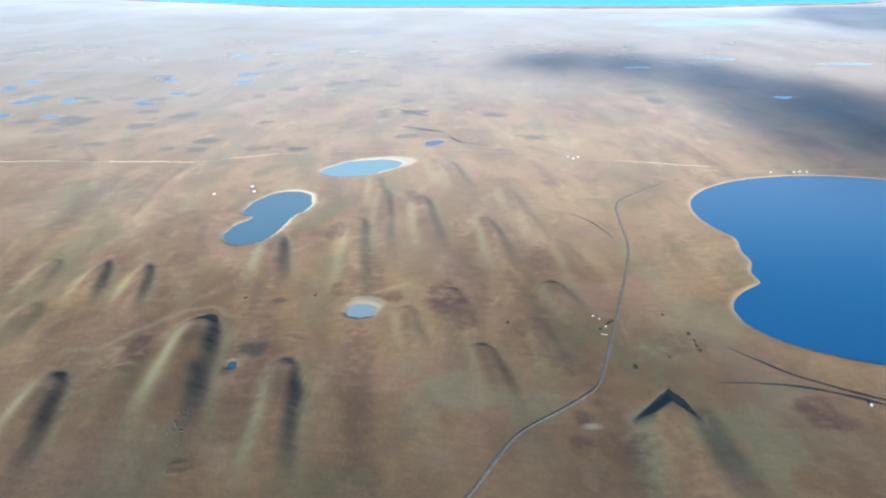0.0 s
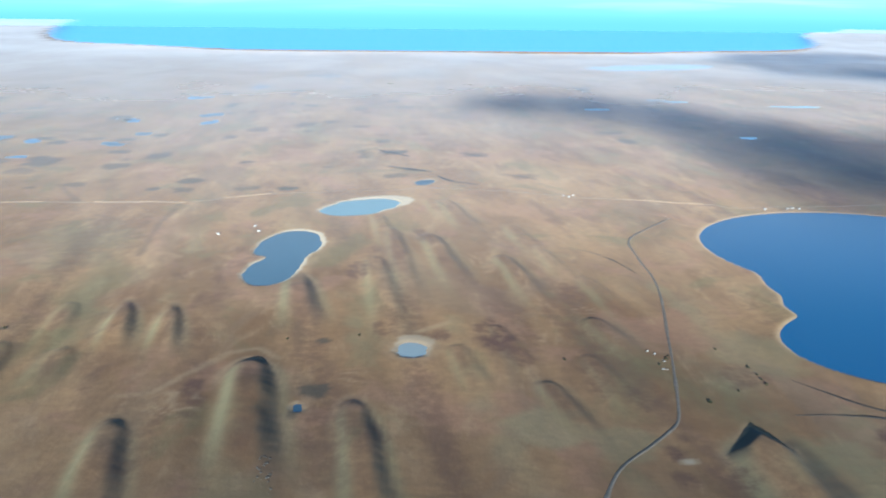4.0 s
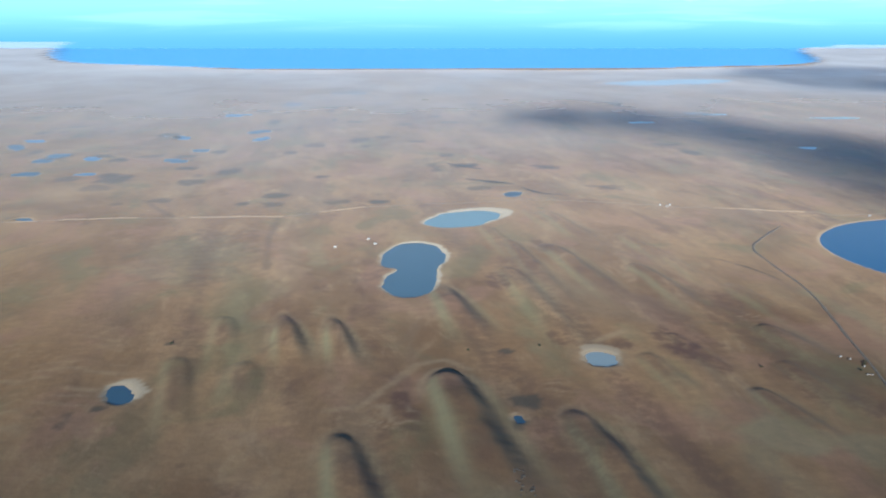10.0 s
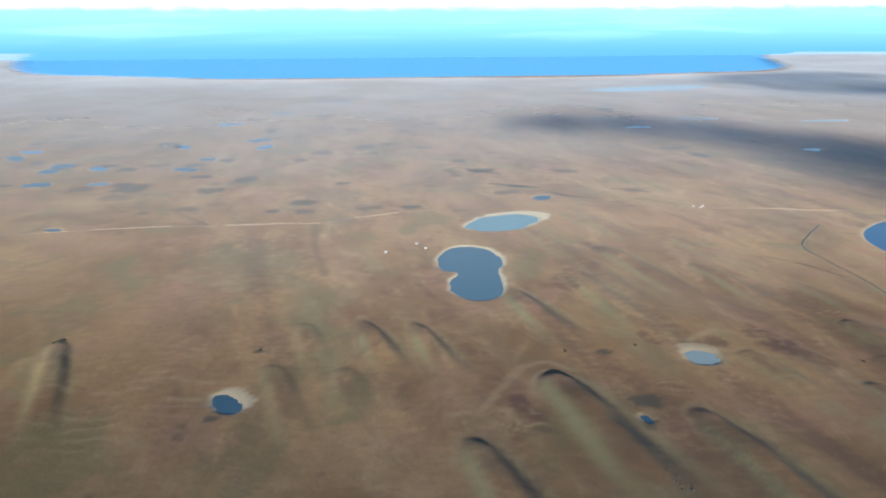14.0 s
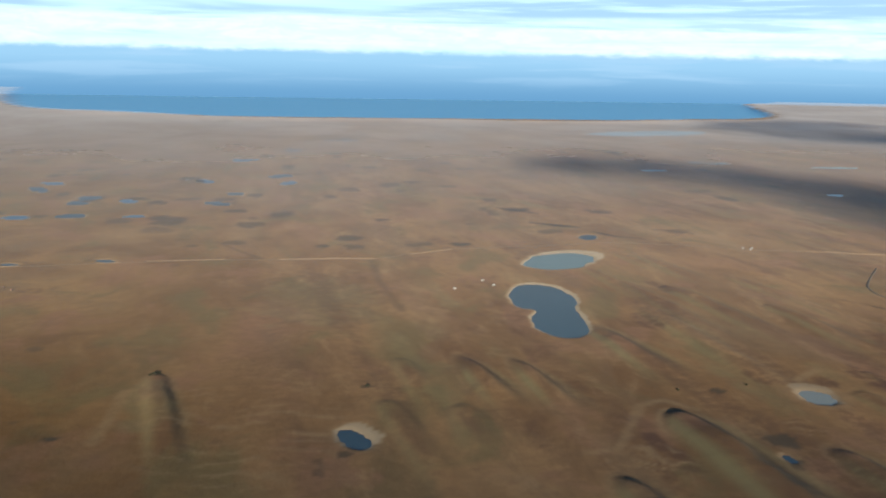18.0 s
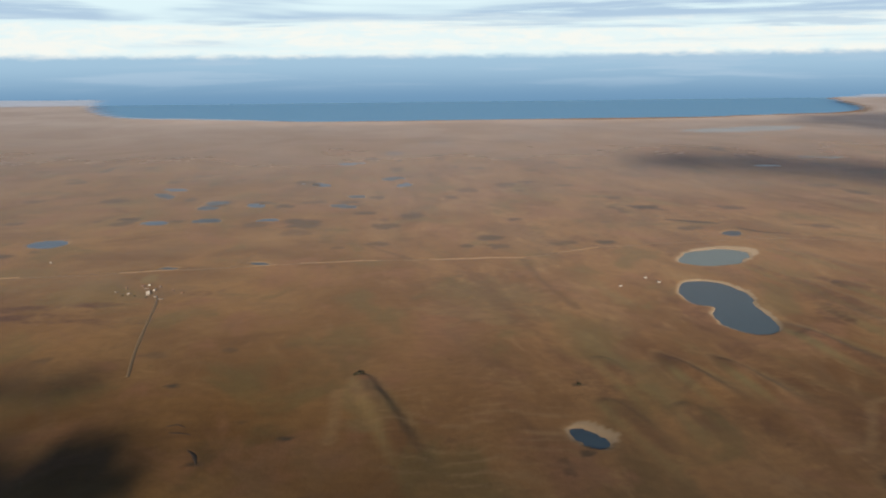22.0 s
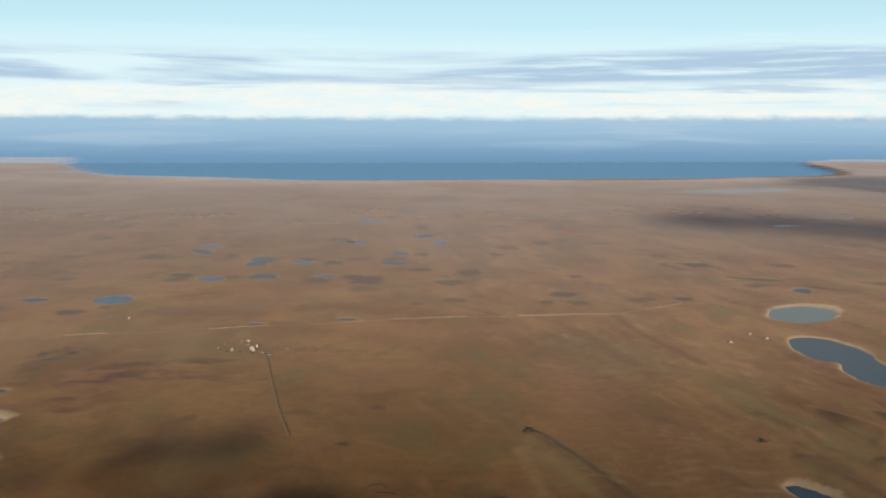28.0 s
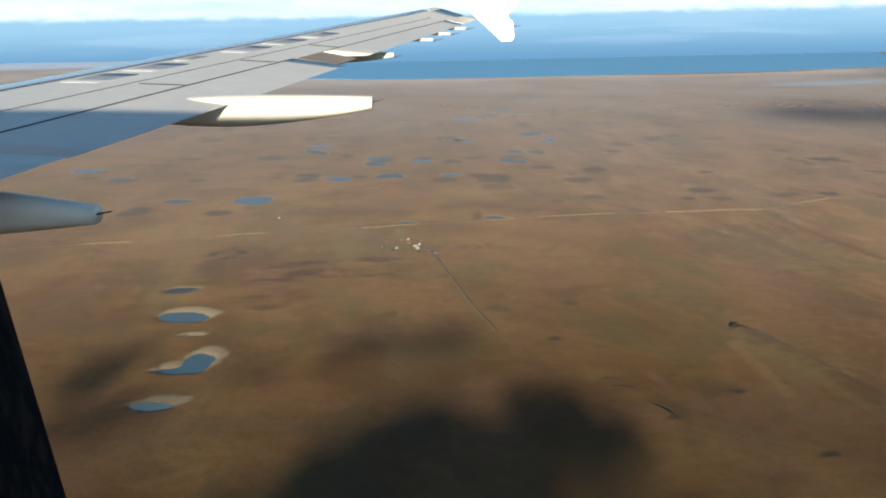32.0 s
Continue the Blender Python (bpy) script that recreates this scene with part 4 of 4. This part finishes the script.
def bush(x, y, r, seed, label="dark rounded thorn bush on the steppe", tall=0.9):
    """A clump of small leaf tufts on a few stems."""
    rng = random.Random(seed)
    top = thing("bush", x, y, rng.uniform(0, 360), 0.05)
    bm = bmesh.new()
    for k in range(4):
        a = rng.uniform(0, 6.28)
        m = pose(0.15 * r * math.cos(a), 0.15 * r * math.sin(a), 0.35 * r * tall, math.degrees(0.5 * math.sin(a)), math.degrees(0.5 * math.cos(a)))
        bmesh.ops.create_cone(bm, segments=5, radius1=0.06 * r, radius2=0.025 * r, depth=0.8 * r * tall, matrix=m)
    part("stem", bm, MAT_BARK, top)
    bm = bmesh.new()
    for k in range(46):
        a, e, d = rng.uniform(0, 6.28), rng.uniform(0.0, 1.0), r * rng.uniform(0.45, 1.0)
        c = Vector((d * math.cos(a) * math.sqrt(1 - e * e), d * math.sin(a) * math.sqrt(1 - e * e), 0.25 * r + d * e * tall))
        bmesh.ops.create_icosphere(bm, subdivisions=1, radius=r * rng.uniform(0.13, 0.27), matrix=Matrix.Translation(c) @ pose(0, 0, 0, rng.uniform(0, 90), rng.uniform(0, 90)) @ Matrix.Diagonal((1, 1, 0.6, 1)))
    for v in bm.verts:
        v.co += noise.noise_vector(v.co * 3 / r) * 0.08 * r
    part("foliage", bm, MAT_BUSH, top)
    return tagged(top, label, "bush")


VILLAGE = "houses of the steppe settlement"
for n_house, (x, y, turn, lx, ly, h) in enumerate(((-463, 696, 10, 4.4, 3.0, 1.7), (-460, 702, 80, 3.2, 2.4, 1.5), (-462, 690, 5, 3.6, 2.6, 1.7), (-470, 716, 15, 2.6, 2.0, 1.3), (-466, 718, 5, 3.0, 2.0, 1.3),
                                                    (-458, 712, 95, 2.2, 1.8, 1.2), (-475, 694, 20, 2.6, 2.0, 1.3), (-480, 712, 60, 2.0, 1.6, 1.2), (-448, 700, 40, 1.8, 1.5, 1.2), (-441, 692, 10, 2.2, 1.8, 1.3))):
    white = n_house in (0, 1, 2, 4, 6)
    house(x, y, turn, lx * 0.5, ly * 0.5, h * 0.6, "white boarded farmhouse with a grey tin roof" if white else "weathered brown farmhouse with a dull red tin roof",
          MAT_TIN if white else MAT_RED_TIN, VILLAGE, walls=None if white else MAT_BOARD)
for x, y, turn, lx, ly in ((-466, 708, 8, 6.0, 1.8), (-452, 676, 4, 6.5, 2.2), (-456, 683, 4, 5.0, 2.0), (-484, 700, 12, 4.0, 1.8)):
    shed(x, y, turn, lx * 0.5, ly * 0.5, 0.75, "long low grey shed beside the farm track", VILLAGE, MAT_STONE)
for x, y, turn in ((-158.5, 668, 10), (-135, 688.5, 30), (-130.8, 673.5, 15)):
    house(x, y, turn, 1.7, 1.0, 0.75, "small white hut near the kidney-shaped lake", MAT_TIN, "white huts near the lake")
for x, y, turn in ((78, 428, 10), (80.5, 424, 30), (82, 414, 20)):
    house(x, y, turn, 0.7, 0.55, 0.5, "small grey boarded roadside house", MAT_TIN, "roadside houses", walls=MAT_BOARD)
shed(80, 405, -18, 3.0, 0.5, 0.45, "low weathered shed beside the winding road", "roadside houses", MAT_BOARD)
for x, y, turn, lx in ((265, 738, 5, 3.2), (283, 737, 0, 3.0), (288, 739, 20, 5.0), (293, 737, 5, 3.2), (116, 790, 5, 3.0), (121, 797, 5, 3.0), (112, 795, 30, 2.4), (-555, 812, 5, 2.6), (172, 331, 5, 1.6)):
    house(x, y, turn, lx * 0.45, 1.0, 0.75, "lone white house on the open plain" if y < 700 or x < 130 else "white lakeside house above the shore", MAT_TIN, "scattered houses")
for k, (x, y, r) in enumerate(((112, 429, 1.0), (119, 405, 1.1), (119.5, 396, 0.8), (119, 390, 0.9), (119, 384, 1.2), (104, 378, 0.7), (87, 366, 1.3), (-333, 505, 1.6), (-331, 507, 1.2), (-335, 504, 1.1),
                               (-236, 473, 1.2), (-95, 452, 1.0), (36, 420, 1.1), (-60, 455, 1.0), (-462, 682, 1.2), (-470, 688, 1.0), (-478, 690, 1.1), (84, 417, 1.2), (79, 411, 1.0), (86, 420, 0.9))):
    bush(x, y, 0.75 * r, 300 + k)
# boulders strewn on the drumlin's flank
rng = random.Random(9)
for k in range(30):
    a, b = rng.random(), rng.gauss(0, 2.2)
    x, y = -95 + 8 * a * 0.4 + b, 326 - 26 * a
    bm = bmesh.new()
    r = rng.uniform(0.16, 0.42)
    bmesh.ops.create_icosphere(bm, subdivisions=2, radius=r, matrix=Matrix.Diagonal((1.2, 0.9, 0.7, 1)))
    for v in bm.verts:
        v.co += noise.noise_vector(v.co / r + Vector((k, 0, 0))) * 0.3 * r
    ob = from_bm("boulder", bm, MAT_STONE, False)
    ob.location = (x, y, ground_z(x, y) + 0.15 * r)
    tagged(ob, "rough grey boulder half sunk in the grass", "boulder", "boulders on the ridge")

# ---- the airliner's right wing ----
MAT_WING = plain("grey_aircraft_paint", (0.50, 0.49, 0.48), 0.4, 0.0, 0.05, 0.8)
MAT_WHITE_PAINT = plain("white_aircraft_paint", (0.66, 0.63, 0.57), 0.3, 0.0, 0.04, 0.8)
MAT_SLAT = plain("bare_metal_edge", (0.72, 0.73, 0.75), 0.25, 0.8, 0.05, 0.8)
MAT_SEAL = plain("black_seal", (0.03, 0.03, 0.035), 0.7, 0.0, 0.1, 2.0)
MAT_MARK = plain("dark_blue_marking", (0.25, 0.27, 0.32), 0.5, 0.0, 0.1, 2.0)
MAT_WELL = plain("brown_grey_bay", (0.20, 0.17, 0.15), 0.7, 0.0, 0.15, 2.0)


def wing_rib(d):
    """Front and rear edge of the wing d metres out: how far ahead and how high."""
    le = (0.60 + 0.51 * (14.5 - d), 0.334 - 0.112 * (14.5 - d))
    te = (0.0 + 0.27 * (14.5 - max(d, 5.0)), 0.147 - 0.093 * (14.5 - d))
    return le, te


def wing_at(d, c, side, lift=0.0):
    """A place on the upper (1) or lower (-1) skin at the share c of the chord."""
    (fl, hl), (ft, ht) = wing_rib(d)
    chord = fl - ft
    t = chord * (0.030 if side > 0 else 0.075) * 2.6 * (0.2969 * math.sqrt(c) - 0.126 * c - 0.3516 * c * c + 0.2843 * c ** 3 - 0.1036 * c ** 4) / 0.52
    return Vector((d, fl + (ft - fl) * c, hl + (ht - hl) * c + side * t + lift))


def wing_panel(name, d0, d1, c0, c1, mat, label="", drop=0.0, steps=16, lift=0.0, floor_too=True):
    """A closed slice of the wing between two ribs and two shares of the chord."""
    bm = bmesh.new()
    cs = [c0 + (c1 - c0) * (0.5 - 0.5 * math.cos(math.pi * k / 10)) for k in range(11)]
    loops = []
    for k in range(steps + 1):
        d = d0 + (d1 - d0) * k / steps
        up = [wing_at(d, c, 1, lift) - Vector((0, 0, drop * (c - c0) / (c1 - c0))) for c in cs]
        low = [wing_at(d, c, -1 if floor_too else 1, 0 if floor_too else lift - 0.004) - Vector((0, 0, drop * (c - c0) / (c1 - c0))) for c in cs[::-1]]
        loops.append([bm.verts.new(v) for v in up + low])
    n = len(loops[0])
    for a, b in zip(loops, loops[1:]):
        for k in range(n):
            bm.faces.new((a[k], a[(k + 1) % n], b[(k + 1) % n], b[k]))
    bm.faces.new(loops[0]), bm.faces.new(loops[-1][::-1])
    bmesh.ops.remove_doubles(bm, verts=bm.verts, dist=0.0005)
    bmesh.ops.recalc_face_normals(bm, faces=bm.faces)
    ob = part(name, bm, mat, wing, label, True)
    ob.data.polygons.foreach_set("use_smooth", [len(p.vertices) == 4 for p in ob.data.polygons])
    return ob


def canoe(d, nose, tail, top, low, tail_top, tail_low, half, label):
    """A long flap-track fairing under the wing, blunt at its tail."""
    bm, rings = bmesh.new(), []
    for k in range(19):
        u = k / 18
        f = nose + (tail - nose) * u
        full = math.sqrt(max(0.0, 1 - (1 - min(u / 0.45, 1)) ** 2)) * 0.98 + 0.02
        v = max(0.0, (u - 0.45) / 0.55) ** 1.6
        zt, zl = top + (tail_top - top) * v, low + (tail_low - low) * v
        mid, hh, hw = (zt + zl) / 2, (zt - zl) / 2 * full, half * full * (1 - 0.55 * v)
        rings.append([bm.verts.new((d + hw * math.copysign(abs(math.cos(a)) ** 0.7, math.cos(a)), f, mid + hh * math.copysign(abs(math.sin(a)) ** 0.7, math.sin(a)))) for a in (2 * math.pi * j / 20 for j in range(20))])
    for a, b in zip(rings, rings[1:]):
        for j in range(20):
            bm.faces.new((a[j], a[(j + 1) % 20], b[(j + 1) % 20], b[j]))
    bm.faces.new(rings[0]), bm.faces.new(rings[-1][::-1])
    bmesh.ops.recalc_face_normals(bm, faces=bm.faces)
    ob = part("flap_fairing", bm, MAT_WHITE_PAINT, wing, label, True)
    wick(d, tail, tail_top - 0.02, 0.10, ob)
    return ob


def wick(d, f, h, length, parent):
    bm = bmesh.new()
    bmesh.ops.create_cone(bm, segments=6, radius1=0.007, radius2=0.003, depth=length, matrix=Matrix.Translation((d, f - length / 2 + 0.01, h - 0.02)) @ pose(0, 0, 0, 80))
    return part("static_wick", bm, MAT_SEAL, parent)


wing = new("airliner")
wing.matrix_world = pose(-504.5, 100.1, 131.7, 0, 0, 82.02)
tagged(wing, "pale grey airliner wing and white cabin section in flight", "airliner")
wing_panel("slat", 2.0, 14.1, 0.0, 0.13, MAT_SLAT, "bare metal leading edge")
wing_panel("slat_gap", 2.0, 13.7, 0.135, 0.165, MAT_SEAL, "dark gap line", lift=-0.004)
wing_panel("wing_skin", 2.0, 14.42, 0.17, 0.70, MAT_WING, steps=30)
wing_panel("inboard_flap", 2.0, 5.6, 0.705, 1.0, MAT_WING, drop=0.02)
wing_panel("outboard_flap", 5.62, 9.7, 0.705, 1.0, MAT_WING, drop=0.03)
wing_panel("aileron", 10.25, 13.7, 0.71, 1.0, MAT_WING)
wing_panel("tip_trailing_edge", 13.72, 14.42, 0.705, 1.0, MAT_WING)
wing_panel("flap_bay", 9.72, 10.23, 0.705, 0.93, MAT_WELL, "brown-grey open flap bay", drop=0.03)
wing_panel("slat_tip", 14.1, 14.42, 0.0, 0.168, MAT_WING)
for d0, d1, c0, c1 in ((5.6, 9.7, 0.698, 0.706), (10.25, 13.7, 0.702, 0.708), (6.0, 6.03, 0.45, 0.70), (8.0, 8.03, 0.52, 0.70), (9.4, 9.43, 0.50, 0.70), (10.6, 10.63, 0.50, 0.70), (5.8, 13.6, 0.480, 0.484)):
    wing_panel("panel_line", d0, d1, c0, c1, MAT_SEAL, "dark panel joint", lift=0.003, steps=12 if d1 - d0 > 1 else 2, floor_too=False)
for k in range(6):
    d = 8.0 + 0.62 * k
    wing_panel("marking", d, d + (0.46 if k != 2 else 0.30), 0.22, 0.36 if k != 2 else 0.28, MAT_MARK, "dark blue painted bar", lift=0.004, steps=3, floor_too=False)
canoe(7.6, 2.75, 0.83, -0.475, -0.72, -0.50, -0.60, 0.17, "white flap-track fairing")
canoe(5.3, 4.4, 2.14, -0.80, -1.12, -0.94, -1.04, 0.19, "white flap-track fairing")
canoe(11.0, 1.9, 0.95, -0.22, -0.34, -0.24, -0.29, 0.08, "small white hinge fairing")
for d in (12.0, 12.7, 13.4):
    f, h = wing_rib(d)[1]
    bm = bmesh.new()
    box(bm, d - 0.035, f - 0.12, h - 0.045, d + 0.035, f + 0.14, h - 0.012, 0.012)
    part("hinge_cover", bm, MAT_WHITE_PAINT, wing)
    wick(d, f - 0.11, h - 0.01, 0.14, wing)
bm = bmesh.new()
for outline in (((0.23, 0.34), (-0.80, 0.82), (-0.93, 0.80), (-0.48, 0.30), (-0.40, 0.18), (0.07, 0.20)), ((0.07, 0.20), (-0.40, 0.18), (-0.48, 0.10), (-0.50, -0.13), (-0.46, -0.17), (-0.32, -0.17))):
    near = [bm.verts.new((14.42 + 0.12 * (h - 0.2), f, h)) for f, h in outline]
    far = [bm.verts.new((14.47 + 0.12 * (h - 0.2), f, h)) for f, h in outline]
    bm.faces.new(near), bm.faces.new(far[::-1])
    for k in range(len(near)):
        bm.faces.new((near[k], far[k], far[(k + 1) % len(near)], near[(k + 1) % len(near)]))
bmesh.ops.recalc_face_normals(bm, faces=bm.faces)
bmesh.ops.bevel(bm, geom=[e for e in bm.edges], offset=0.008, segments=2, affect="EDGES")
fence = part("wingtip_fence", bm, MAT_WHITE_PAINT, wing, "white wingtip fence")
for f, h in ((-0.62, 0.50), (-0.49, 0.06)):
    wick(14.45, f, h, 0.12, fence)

# an unseen strip of cabin skin that shades the wing's root, and the window that the view is taken from
# near-black colour stands in for the shade inside the cabin
MAT_CABIN = plain("shade_black_cabin_trim", (0.005, 0.006, 0.008), 0.9, 0.0, 0.1, 6.0)
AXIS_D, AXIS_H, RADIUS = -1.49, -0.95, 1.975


def fuselage():
    """A strip of the cabin's upper skin, out of view, added to shade the inner wing."""
    bm = bmesh.new()
    fs = [0.5 + 0.5 * k for k in range(12)]
    turns = [radians(14 + 5 * k) for k in range(17)]
    grid = [[bm.verts.new((AXIS_D + RADIUS * math.cos(a), f, AXIS_H + RADIUS * math.sin(a))) for a in turns] for f in fs]
    for i in range(len(fs) - 1):
        for k in range(len(turns) - 1):
            bm.faces.new((grid[i][k], grid[i][k + 1], grid[i + 1][k + 1], grid[i + 1][k]))
    bmesh.ops.solidify(bm, geom=bm.faces[:], thickness=0.03)
    bmesh.ops.recalc_face_normals(bm, faces=bm.faces)
    return part("fuselage_shade_strip", bm, MAT_WHITE_PAINT, wing, "white rounded cabin skin", True)


def window_panel():
    """The inner panel with its rounded opening, the cabin's shade put into its black colour."""
    def ring(half_f, half_h, r, depth):
        out = []
        for cf, ch, a0 in ((1, 1, 0), (-1, 1, 90), (-1, -1, 180), (1, -1, 270)):
            for k in range(9):
                a = radians(a0 + 90 * k / 8)
                h = ch * (half_h - r) + r * math.sin(a)
                out.append((depth, WIN_F + cf * (half_f - r) + r * math.cos(a) + (0.18 * h if half_h < 0.3 else 0.0), WIN_H + h))
        return out
    bm = bmesh.new()
    loops = [[bm.verts.new(v) for v in ring(*q)] for q in ((0.30, 0.48, 0.02, 0.205), (0.122, 0.226, 0.100, 0.205), (0.118, 0.222, 0.097, 0.212), (0.118, 0.222, 0.097, 0.238), (0.30, 0.48, 0.02, 0.238))]
    n = len(loops[0])
    for a, b in zip(loops, loops[1:] + loops[:1]):
        for k in range(n):
            bm.faces.new((a[k], a[(k + 1) % n], b[(k + 1) % n], b[k]))
    bmesh.ops.recalc_face_normals(bm, faces=bm.faces)
    return part("window_panel", bm, MAT_CABIN, wing, "dark cabin window surround")


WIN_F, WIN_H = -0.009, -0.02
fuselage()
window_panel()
